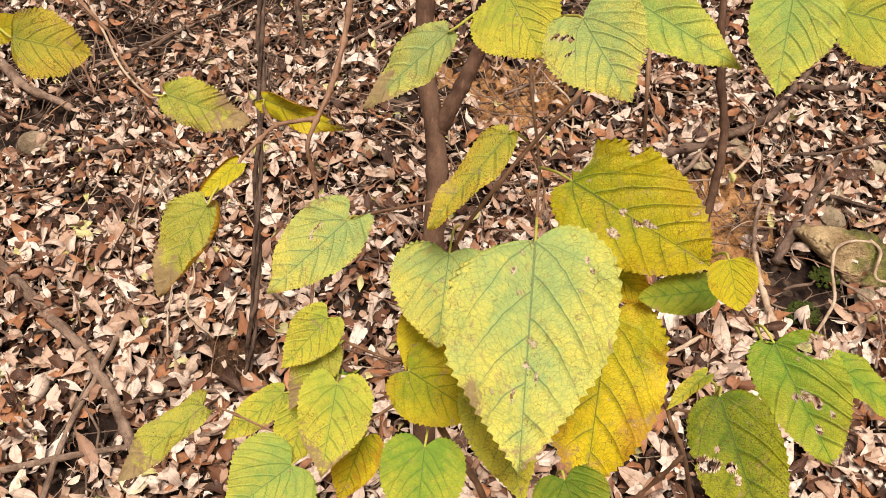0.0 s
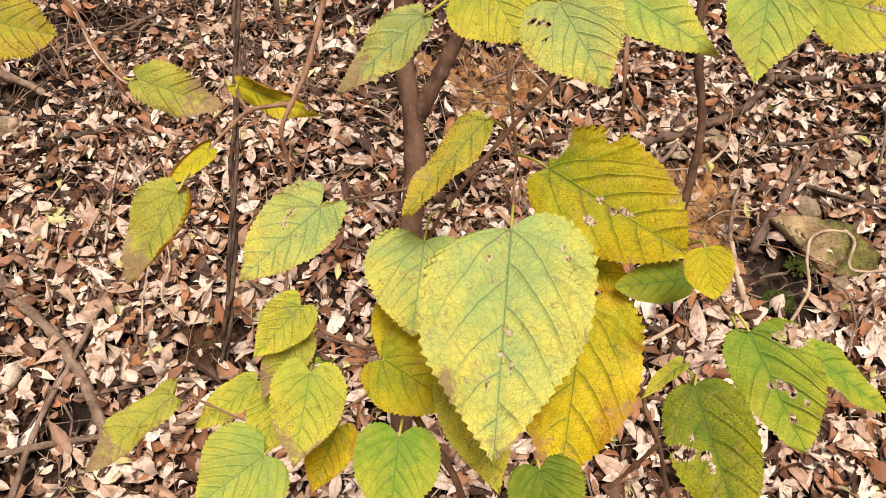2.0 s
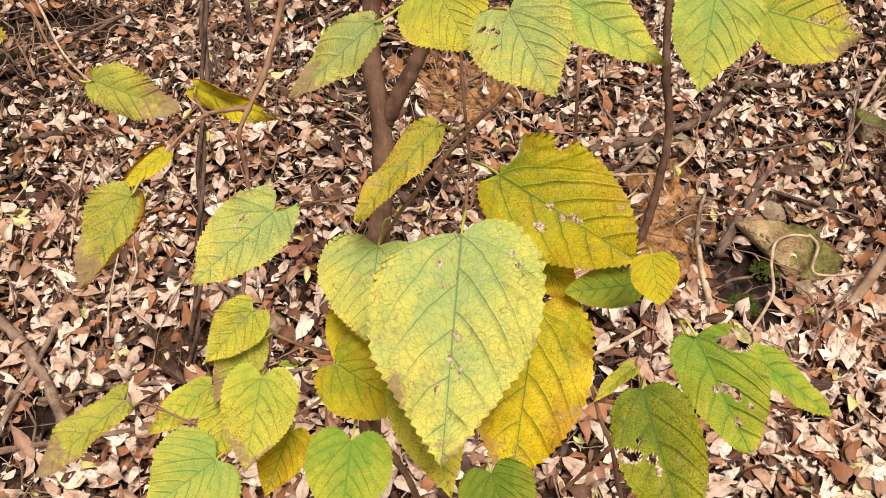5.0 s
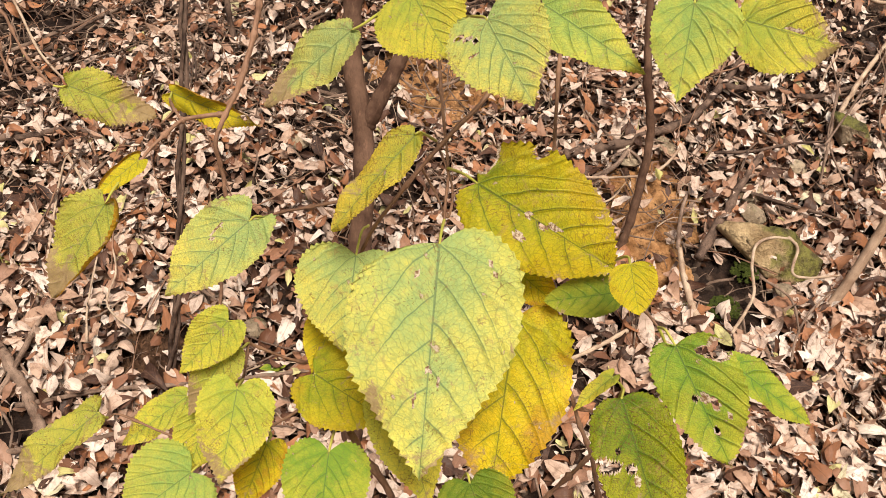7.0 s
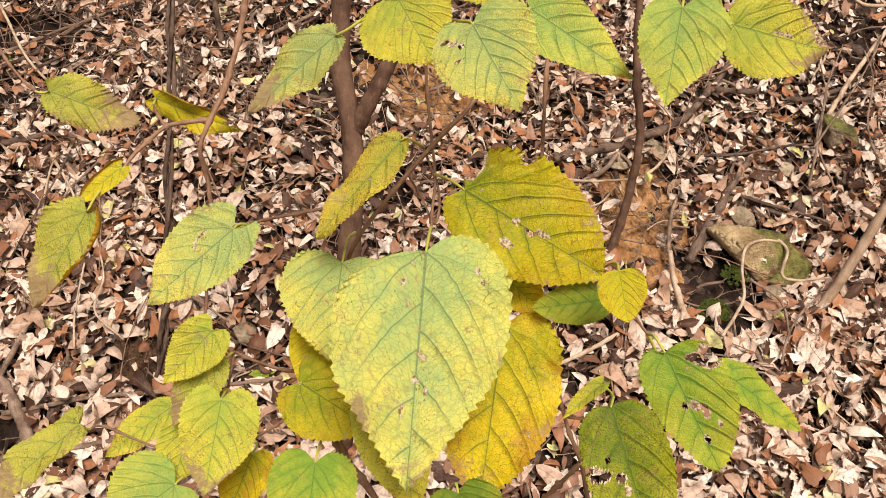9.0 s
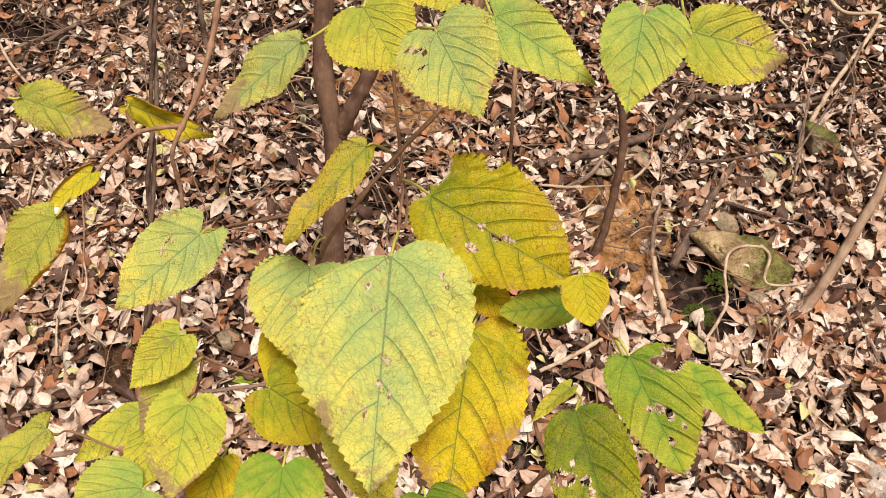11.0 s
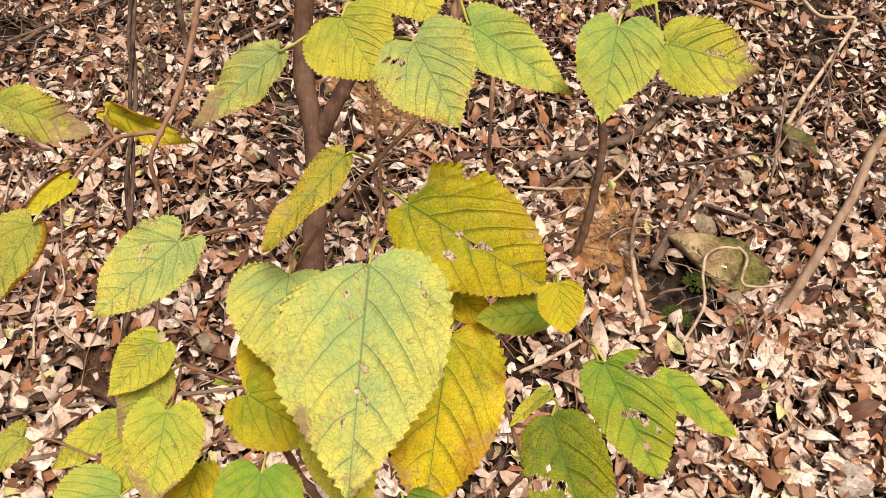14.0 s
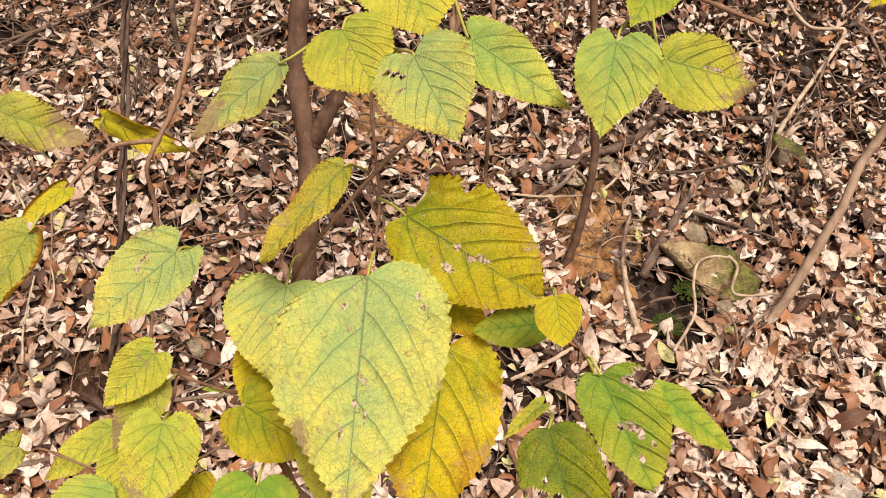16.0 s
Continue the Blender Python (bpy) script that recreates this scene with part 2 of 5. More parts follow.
    for scale, chance, wide in ((5.2, 0.84 - 0.25 * brown, 0.15), (11.0, 0.86 - 0.2 * brown, 0.17)):
        sore = n.node("TexVoronoi", Scale=scale)
        n.put(warped.outputs[0], sore.inputs["Vector"])
        few = n.node("SeparateXYZ", i0=sore.outputs["Color"])
        here = n.band(few.outputs[1], chance, chance + 0.04)
        colour = n.mix(n.math("MULTIPLY", n.math("MULTIPLY", n.band(sore.outputs["Distance"], wide, 0.5 * wide), here), 0.7), colour, (0.24, 0.125, 0.055))
        colour = n.mix(n.math("MULTIPLY", n.math("MULTIPLY", n.band(sore.outputs["Distance"], 0.62 * wide, 0.36 * wide), here), 0.85), colour, (0.60, 0.47, 0.35))
    height = n.math("ADD", n.math("MULTIPLY", n.math("MINIMUM", ladder, 0.30), 0.42), n.math("MULTIPLY", n.math("MINIMUM", net, 0.30), 0.4))
    height = n.math("ADD", height, n.math("MULTIPLY", fine, 0.13))
    height = n.math("ADD", height, n.math("MULTIPLY", n.band(near, 0.0, 0.018), 0.40))
    n.bump(height, 0.7, 0.0017)
    n.put(n.math("ADD", 0.44, n.math("MULTIPLY", fine, 0.22)), n.bsdf.inputs["Roughness"])
    n.bsdf.inputs["Specular IOR Level"].default_value = 0.22
    return n.done(colour, 0.40)


def rim_material():
    n = Nodes("dead_leaf_rim", 0.7)
    b = n.noise(n.place(), 420, 4, 0.7)
    n.bump(b, 0.6, 0.001)
    return n.done(n.mix(n.band(b, 0.4, 0.6), (0.19, 0.10, 0.045), (0.60, 0.48, 0.35)), 0.2)


RIM = rim_material()
LEAF = {
    "pale": leaf_material("pale_leaf", (0.39, 0.50, 0.155), (0.82, 0.71, 0.12), 0.32, 0.46, 0.80, (0.115, 0.185, 0.08)),
    "lemon": leaf_material("lemon_leaf", (0.40, 0.48, 0.06), (0.78, 0.67, 0.065), 0.50, 0.46, 0.90),
    "fresh": leaf_material("fresh_leaf", (0.22, 0.37, 0.034), (0.58, 0.56, 0.05), 0.30, 0.34, 0.40, (0.10, 0.17, 0.05)),
    "lime": leaf_material("lime_leaf", (0.33, 0.47, 0.10), (0.71, 0.66, 0.09), 0.30, 0.34, 0.50, (0.12, 0.19, 0.06)),
    "olive": leaf_material("olive_leaf", (0.26, 0.32, 0.013), (0.66, 0.52, 0.015), 0.56, 0.50, 0.80, (0.075, 0.11, 0.02), blush=0.30),
    "speckled": leaf_material("speckled_leaf", (0.36, 0.38, 0.04), (0.64, 0.49, 0.05), 0.58, 0.55, 1.15, blush=0.25),
    "spotted": leaf_material("spotted_green_leaf", (0.13, 0.215, 0.008), (0.40, 0.385, 0.012), 0.42, 0.28, 1.7, (0.075, 0.12, 0.02)),
    "golden": leaf_material("golden_leaf", (0.36, 0.37, 0.014), (0.80, 0.58, 0.012), 0.58, 0.50, 0.85, (0.10, 0.13, 0.02), blush=0.72),
    "yellow": leaf_material("yellow_leaf", (0.52, 0.48, 0.015), (0.78, 0.62, 0.02), 0.66, 0.42, 0.80, blush=0.25),
    "green": leaf_material("green_leaf", (0.15, 0.24, 0.02), (0.40, 0.40, 0.03), 0.34, 0.25, 0.4, (0.07, 0.12, 0.02)),
    "dry": leaf_material("dry_edged_leaf", (0.37, 0.41, 0.055), (0.64, 0.55, 0.08), 0.46, 0.66, 1.0, tip=0.50),
    "tipped": leaf_material("brown_tipped_leaf", (0.40, 0.48, 0.06), (0.76, 0.66, 0.07), 0.48, 0.48, 0.85, tip=0.36),
    "withered": leaf_material("withered_tip_leaf", (0.36, 0.45, 0.15), (0.68, 0.61, 0.12), 0.34, 0.46, 0.6, tip=0.42),
    "under": leaf_material("leaf_underside", (0.42, 0.25, 0.02), (0.58, 0.31, 0.02), 0.60, 0.70, 0.8, (0.2, 0.11, 0.02)),
}


def bark_material(name, dark, light, scale=1.0, rough=0.8, streaky=0.75, relief=0.004):
    n = Nodes(name, rough)
    vec, a, run = n.uv("run")
    pos = n.place(5.0)
    big = n.noise(pos, 16 * scale, 5, 0.65)
    streak = n.node("Mapping")
    n.put(pos, streak.inputs[0])
    streak.inputs["Scale"].default_value = (1, 1, 0.14)
    grain = n.noise(streak.outputs[0], 240 * scale, 4, 0.65)
    ring = n.noise(pos, 90 * scale, 3, 0.6)
    fibre = n.node("Mapping")
    n.put(vec, fibre.inputs[0])
    fibre.inputs["Scale"].default_value = (13, 34, 1)
    grain = n.math("ADD", n.math("MULTIPLY", grain, 0.35), n.math("MULTIPLY", n.noise(fibre.outputs[0], 1.0, 5, 0.7, 0.6), 0.65))
    c = n.mix(n.band(big, 0.3, 0.7), dark, light)
    c = n.mix(n.math("MULTIPLY", n.band(grain, 0.50, 0.66), streaky), c, tuple(v * 0.35 for v in dark))
    c = n.mix(n.math("MULTIPLY", n.band(grain, 0.46, 0.34), 0.55), c, tuple(min(1, v * 1.35) for v in light))
    c = n.mix(n.math("MULTIPLY", n.band(ring, 0.62, 0.75), 0.22), c, tuple(min(1, v * 1.5) for v in light))
    n.bump(n.math("ADD", grain, n.math("ADD", big, n.math("MULTIPLY", ring, 0.3))), 0.9, relief)
    return n.done(c)


BARK = bark_material("grey_brown_bark", (0.075, 0.038, 0.024), (0.175, 0.098, 0.062), streaky=0.42)
TWIG = bark_material("young_twig_bark", (0.15, 0.076, 0.045), (0.33, 0.185, 0.115), 2.0, 0.55, 0.5, 0.0008)
DARKWOOD = bark_material("damp_dark_bark", (0.045, 0.027, 0.020), (0.20, 0.128, 0.092), 1.5, relief=0.0025)
DEADWOOD = bark_material("weathered_dead_wood", (0.105, 0.063, 0.043), (0.32, 0.215, 0.155), 1.2, relief=0.003)
SAPLING = bark_material("tan_sapling_bark", (0.25, 0.155, 0.10), (0.42, 0.29, 0.20), 1.5, 0.6, 0.4, 0.002)
PALEWOOD = bark_material("pale_tan_stem", (0.30, 0.195, 0.13), (0.55, 0.41, 0.29), 1.5, 0.6, 0.6, 0.0015)


def petiole_material():
    n = Nodes("leaf_stalk", 0.45)
    c = n.mix(n.noise(n.place(3.0), 60, 3), (0.33, 0.36, 0.05), (0.48, 0.40, 0.09))
    return n.done(c)


STALK = petiole_material()


def litter_material(single=False, decayed=False):
    n = Nodes("decayed_shade_leaves" if decayed else "dry_fallen_leaves", 0.55, 0.1 if decayed else 0.28)
    rnd = n.node("ObjectInfo").outputs["Random"] if single else n.node("NewGeometry").outputs["Random Per Island"]
    flat, u, v = n.uv("flat")
    pos = n.place()
    tone = n.ramp(rnd, (0.0, (0.032, 0.016, 0.011)), (0.10, (0.085, 0.038, 0.023)), (0.19, (0.21, 0.085, 0.042)), (0.24, (0.40, 0.170, 0.075)), (0.28, (0.33, 0.150, 0.078)),
                  (0.35, (0.29, 0.155, 0.098)), (0.42, (0.42, 0.255, 0.170)), (0.53, (0.51, 0.345, 0.250)), (0.64, (0.57, 0.420, 0.330)), (0.78, (0.63, 0.480, 0.380)),
                  (0.90, (0.69, 0.55, 0.455)), (0.975, (0.78, 0.67, 0.58)), (0.984, (0.44, 0.40, 0.12)), (1.0, (0.58, 0.51, 0.24)))
    # decayed brown taken down to near-black: crevice shade is part of this colour
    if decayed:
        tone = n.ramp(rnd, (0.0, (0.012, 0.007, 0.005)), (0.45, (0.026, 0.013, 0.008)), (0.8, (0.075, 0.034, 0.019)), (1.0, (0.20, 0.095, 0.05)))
    blot = n.noise(pos, 70, 4, 0.65)
    c = n.mix(n.math("MULTIPLY", n.band(blot, 0.47, 0.68), 0.55), tone, (0.15, 0.075, 0.045))
    side = n.math("ABSOLUTE", n.math("SUBTRACT", n.math("FRACT", n.math("SUBTRACT", n.math("MULTIPLY", u, 8.0), n.math("MULTIPLY", n.math("ABSOLUTE", v), 2.2))), 0.5))
    vein = n.math("MAXIMUM", n.math("MULTIPLY", n.band(side, 0.10, 0.02), 0.5), n.band(n.math("ABSOLUTE", v), 0.09, 0.03))
    c = n.mix(n.math("MULTIPLY", vein, 0.30), c, (0.22, 0.12, 0.07))
    n.bump(n.math("SUBTRACT", blot, vein), 0.5, 0.002)
    n.put(n.math("ADD", 0.38, n.math("MULTIPLY", blot, 0.35)), n.bsdf.inputs["Roughness"])
    return n.done(c, 0.06)


LITTER, ONE_LEAF, DECAYED_SHADE = litter_material(), litter_material(True), litter_material(decayed=True)


def soil_material():
    n = Nodes("leafy_soil", 0.9)
    pos = n.place()
    big = n.noise(pos, 2.2, 5, 0.6)
    crumb = n.noise(pos, 38, 6, 0.7)
    grit = n.voronoi(pos, 120)
    c = n.mix(n.band(big, 0.42, 0.62), (0.035, 0.020, 0.014), (0.075, 0.042, 0.027))
    c = n.mix(n.band(crumb, 0.38, 0.72), (0.02, 0.012, 0.009), c)
    chips = n.voronoi(pos, 26)
    far = n.math("MULTIPLY", n.band(chips, 0.42, 0.30), 0.2)
    c = n.mix(far, c, (0.40, 0.27, 0.19))
    n.bump(n.math("ADD", crumb, n.math("MULTIPLY", grit, 0.4)), 0.9, 0.02)
    return n.done(c)


SOIL = soil_material()


def covered_material():
    """Ground farther off, hidden under a mat of dry leaves."""
    n = Nodes("leaf_covered_ground", 0.8)
    pos = n.place()
    cell = n.node("TexVoronoi", Scale=24.0)
    warp = n.noise(pos, 30, 3, 0.6)
    n.put(pos, cell.inputs["Vector"])
    pick = n.node("SeparateXYZ", i0=cell.outputs["Color"])
    tone = n.ramp(pick.outputs[0], (0.0, (0.03, 0.017, 0.012)), (0.3, (0.10, 0.05, 0.03)), (0.5, (0.28, 0.14, 0.075)),
                  (0.7, (0.34, 0.225, 0.155)), (1.0, (0.46, 0.34, 0.26)))
    c = n.mix(n.band(cell.outputs["Distance"], 0.30, 0.62), tone, (0.03, 0.018, 0.013))
    c = n.mix(n.math("MULTIPLY", n.band(warp, 0.5, 0.7), 0.5), c, (0.05, 0.028, 0.018))
    n.bump(n.math("SUBTRACT", warp, cell.outputs["Distance"]), 0.8, 0.03)
    return n.done(c)


COVERED = covered_material()


def clay_material(name, low, high):
    n = Nodes(name, 0.95)
    pos = n.place()
    crumb = n.noise(pos, 45, 6, 0.7)
    big = n.noise(pos, 14, 6, 0.7)
    clod = n.voronoi(pos, 70)
    c = n.mix(n.band(big, 0.38, 0.62), low, high)
    c = n.mix(n.math("MULTIPLY", n.band(crumb, 0.50, 0.34), 0.85), c, (0.085, 0.042, 0.022))
    c = n.mix(n.math("MULTIPLY", n.band(clod, 0.28, 0.16), 0.35), c, tuple(min(1, v * 1.35) for v in high))
    n.bump(n.math("SUBTRACT", n.math("ADD", crumb, big), n.math("MULTIPLY", clod, 0.4)), 1.0, 0.022)
    return n.done(c)


CLAY = clay_material("bare_clay_soil", (0.31, 0.140, 0.052), (0.55, 0.29, 0.125))
DARK_EARTH = clay_material("crumbly_dark_earth", (0.055, 0.028, 0.016), (0.17, 0.088, 0.048))


def stone_material(name, moss, dark=(0.20, 0.14, 0.085), light=(0.48, 0.37, 0.25), grow=0.0):
    n = Nodes(name, 0.85)
    pos = n.place(4.0)
    a = n.noise(pos, 14, 6, 0.65)
    b = n.noise(pos, 90, 4, 0.7)
    c = n.mix(n.band(a, 0.35, 0.65), dark, light)
    c = n.mix(n.math("MULTIPLY", n.band(b, 0.5, 0.7), 0.5), c, (0.12, 0.085, 0.055))
    normal = n.node("SeparateXYZ", i0=n.node("NewGeometry").outputs["Normal"])
    up = n.math("ADD", n.math("MULTIPLY", normal.outputs[2], 0.35), n.noise(pos, 9, 5, 0.7))
    if grow:
        mine = n.node("SeparateXYZ", i0=n.node("TexCoord").outputs["Object"])
        up = n.math("ADD", up, n.math("MULTIPLY", mine.outputs[0], grow))
    green = n.mix(n.band(n.noise(pos, 30, 6, 0.75), 0.36, 0.64), (0.035, 0.032, 0.012), (0.19, 0.19, 0.035))
    c = n.mix(n.math("MULTIPLY", n.band(up, 0.75 - moss, 0.95 - moss), 0.85), c, green)
    n.bump(n.math("ADD", a, n.math("MULTIPLY", b, 0.6)), 1.0, 0.025)
    return n.done(c)


STONE = stone_material("buff_stone", -0.1)
GREYSTONE = stone_material("pale_grey_stone", -0.4, (0.36, 0.28, 0.225), (0.66, 0.55, 0.46))
MOSSY = stone_material("mossy_stone", 0.19)
HALF_MOSSY = stone_material("half_mossy_sandstone", 0.22, (0.27, 0.175, 0.085), (0.56, 0.40, 0.22), grow=4.2)


def moss_material():
    n = Nodes("moss", 0.95)
    b = n.noise(n.place(), 160, 4, 0.7)
    n.bump(b, 1.0, 0.006)
    return n.done(n.mix(b, (0.012, 0.018, 0.005), (0.10, 0.12, 0.02)))


MOSS = moss_material()


# ---- the hillside ----
def rise(x, y):
    """Height of the slope: a level path, then a bank of about 32 degrees that eases off far up the hill."""
    x, y = np.asarray(x, float), np.asarray(y, float)
    bank = 0.347 + 0.6255 * (y - 1.425)
    low = 0.02 * np.log1p(np.exp(np.clip(bank / 0.02, -60, 60)))
    low = np.where(bank > 0.5, bank, low)
    far = 9.0
    low = np.where(low > far, far + 6.0 * np.tanh((low - far) / 30.0), low)
    down = np.where(y < -0.8, -3.0 * np.tanh((-0.8 - y) * 0.10), 0.0)
    return low + down


def bumps(x, y):
    x, y = np.asarray(x, float), np.asarray(y, float)
    b = 0.020 * np.sin(2.3 * x + 0.7) * np.cos(2.9 * y + 0.4) + 0.012 * np.sin(5.1 * x - 3.7 * y) + 0.008 * np.sin(9.3 * y + 4.1 * x + 1.0)
    return b


def ground_height(x, y):
    return rise(x, y) + bumps(x, y)


def build_ground():
    def ticks(a, b, lo, hi, fine):
        near = np.arange(a, b + 1e-6, fine)
        before = a - (a - lo) * np.linspace(1, 0, 22, endpoint=False) ** 2.2
        after = b + (hi - b) * (np.linspace(0, 1, 23)[1:]) ** 2.2
        return np.r_[before, near, after]

    xs, ys = ticks(-2.4, 3.2, -90, 90, 0.022), ticks(0.6, 4.2, -90, 110, 0.022)
    gx, gy = np.meshgrid(xs, ys)
    z = ground_height(gx, gy)
    rng = np.random.default_rng(4)
    z += np.where((gx > -2.4) & (gx < 3.2) & (gy > 0.6) & (gy < 4.2), rng.uniform(-0.006, 0.006, gx.shape), 0)
    n, m = gx.shape
    i = (np.arange(n - 1)[:, None] * m + np.arange(m - 1)[None]).ravel()
    faces = np.stack([i, i + 1, i + m + 1, i + m], 1)
    me = mesh_from("ground", np.stack([gx.ravel(), gy.ravel(), z.ravel()], 1), faces)
    me.materials.append(SOIL)
    me.materials.append(COVERED)
    cx, cy = gx.ravel()[i], gy.ravel()[i]
    out = np.hypot((cx - 0.35) / 2.35, (cy - 2.2) / 1.65) + rng.normal(0, 0.10, len(i)) > 1.0
    me.polygons.foreach_set("material_index", out.astype(int))
    return tagged(part("ground", me, SOIL), "brown forest soil on a steep bank under fallen leaves", "ground", kind="structure")


ground = build_ground()

BARE = [(0.20, 2.46, 0.27, 0.12), (0.74, 2.03, 0.14, 0.19), (-0.49, 1.72, 0.10, 0.07)]
# leaves are thinned here; the dark soil laid open also stands in for hollows' shade
SHADED_HOLLOWS = [(0.92, 1.84, 0.10, 0.09), (-0.88, 2.62, 0.15, 0.06), (-0.62, 2.78, 0.20, 0.06), (-1.30, 2.30, 0.12, 0.07), (-0.95, 2.12, 0.10, 0.05), (0.60, 2.62, 0.16, 0.06), (0.35, 2.80, 0.2, 0.05), (-1.08, 2.40, 0.17, 0.09), (-1.14, 2.56, 0.16, 0.08), (-0.76, 1.56, 0.05, 0.03), (0.92, 1.89, 0.15, 0.08), (1.05, 2.76, 0.11, 0.08), (1.95, 2.93, 0.12, 0.1)]


def litter_leaf(rng, n, rows=6, size=1.0, cols=5):
    """n dry leaves, whole or broken, as verts (n, rows*cols, 3), flat uv, before they are placed."""
    from_u = np.where(rng.random((n, 1, 1)) < 0.34, rng.uniform(0.10, 0.45, (n, 1, 1)), 0.0)
    to_u = np.where(rng.random((n, 1, 1)) < 0.34, rng.uniform(0.58, 0.92, (n, 1, 1)), 1.0)
    f = np.linspace(0, 1, rows)[None, :, None]
    u = from_u + (to_u - from_u) * f
    length = size * rng.gamma(5.5, 0.0083, (n, 1, 1)).clip(0.018, 0.095)
    wide = length * np.where(rng.random((n, 1, 1)) < 0.7, rng.uniform(0.15, 0.23, (n, 1, 1)), rng.uniform(0.23, 0.31, (n, 1, 1)))
    wide = np.minimum(wide, 0.019 * size)
    peak = rng.uniform(0.75, 1.25, (n, 1, 1))
    half = wide * (0.04 + 0.96 * np.clip(np.sin(np.pi * u ** peak), 0, 1) ** 0.85)
    half = half * (1 + 0.13 * rng.uniform(-1, 1, (n, rows, 1)))
    v = np.linspace(-1, 1, cols)[None, None]
    roll = rng.normal(0.12, 0.42, (n, 1, 1))
    fold = rng.normal(0.05, 0.18, (n, 1, 1))
    curl = rng.normal(0, 1.35, (n, 1, 1))
    twist = rng.normal(0, 0.9, (n, 1, 1)) * (u - 0.5)
    x = (u - 0.5) * length + 0 * v
    torn = (f < 0.01) * (from_u > 0) + (f > 0.99) * (to_u < 1)
    x = x + torn * rng.normal(0, 0.35, x.shape) * wide
    y = half * v * (1 - 0.14 * np.clip(np.abs(roll), 0, 1.6) * v ** 2)
    z = roll * half * v ** 2 + fold * half * np.abs(v) + curl * length * ((u - 0.5) ** 2 - 0.08) + y * np.sin(twist)
    bend = rng.normal(0, 0.25, (n, 1, 1))
    y = y + bend * length * (u - 0.5) ** 2
    z = z + 0.12 * wide * rng.normal(size=z.shape)
    co = np.stack([x, y, z], -1).reshape(n, rows * cols, 3)
    uv = np.stack([u + 0 * y, v + 0 * y], -1).reshape(n, rows * cols, 2)
    return co, uv


def litter_faces(rows=6, cols=5):
    i = (np.arange(rows - 1)[:, None] * cols + np.arange(cols - 1)[None]).ravel()
    return np.stack([i, i + 1, i + cols + 1, i + cols], 1)


def turned(rng, co, tilt):
    """Turn each leaf by chance and lay it roughly along the bank."""
    n = len(co)
    a = rng.uniform(0, 2 * np.pi, n)
    p, r = rng.normal(0, tilt, n), rng.normal(0, tilt, n)
    flip = rng.random(n) < 0.5
    co = co.copy()
    co[flip, :, 2] *= -1
    x, y, z = co[..., 0], co[..., 1], co[..., 2]
    y, z = y * np.cos(r)[:, None] - z * np.sin(r)[:, None], y * np.sin(r)[:, None] + z * np.cos(r)[:, None]
    x, z = x * np.cos(p)[:, None] + z * np.sin(p)[:, None], -x * np.sin(p)[:, None] + z * np.cos(p)[:, None]
    x, y = x * np.cos(a)[:, None] - y * np.sin(a)[:, None], x * np.sin(a)[:, None] + y * np.cos(a)[:, None]
    return np.stack([x, y, z], -1)


def on_bank(co, x, y, lift):
    slope = (ground_height(x, y + 0.05) - ground_height(x, y - 0.05)) / 0.1
    s = np.arctan(slope)[:, None]
    px, py, pz = co[..., 0], co[..., 1], co[..., 2]
    py, pz = py * np.cos(s) - pz * np.sin(s), py * np.sin(s) + pz * np.cos(s)
    base = ground_height(x, y)
    nrm = np.stack([0 * slope, -np.sin(s[:, 0]), np.cos(s[:, 0])], -1)
    at = np.stack([x, y, base], -1) + nrm * lift[:, None]
    return np.stack([px, py, pz], -1) + at[:, None]


def bare(x, y, rng):
    keep = np.ones(len(x), bool)
    for cx, cy, rx, ry in BARE + SHADED_HOLLOWS:
        d = ((x - cx) / rx) ** 2 + ((y - cy) / ry) ** 2
        keep &= ~((d < 1.0) & (rng.random(len(x)) < 0.92 - 0.5 * d ** 2))
    return keep


def scatter_litter(name, label, x0, x1, y0, y1, count, seed, tilt, deep, rows=6, size=1.0, low=0.003, material=None, soft=False, cols=5):
    rng = np.random.default_rng(seed)
    if soft:
        x, y = rng.normal((x0 + x1) / 2, (x1 - x0) * 0.19, count), rng.normal((y0 + y1) / 2, (y1 - y0) * 0.19, count)
    else:
        x, y = rng.uniform(x0, x1, count) + rng.normal(0, 0.2, count), rng.uniform(y0, y1, count) + rng.normal(0, 0.2, count)
    keep = bare(x, y, rng)
    # leaves gather in drifts and leave dark gaps
    drift = np.sin(3.1 * x + 1.9 * y) + np.sin(5.3 * x - 4.1 * y + 2) + np.sin(9.7 * x + 7.3 * y + 1) + np.sin(17 * x - 13 * y)
    keep &= rng.random(count) < 0.80 + 0.16 * drift
    x, y = x[keep], y[keep]
    co, uv = litter_leaf(rng, len(x), rows, size, cols)
    # larger leaves have come to rest low on the bank, smaller ones higher up
    low_down = np.clip((2.5 - y) / 0.7, 0, 1)
    co = co * (0.74 + 0.28 * low_down + 0.20 * np.clip((x - 0.3) / 0.9, 0, 1) * low_down)[:, None, None]
    co = on_bank(turned(rng, co, tilt), x, y, low + deep * rng.random(len(x)) ** 1.3)
    n, k = co.shape[:2]
    faces = (litter_faces(rows, cols)[None] + (np.arange(n) * k)[:, None, None]).reshape(-1, 4)
    me = mesh_from(name, co.reshape(-1, 3), faces, True, (("flat", uv.reshape(-1, 2)),))
    return tagged(part(name, me, material or LITTER), label, "leaf litter", kind="stuff")


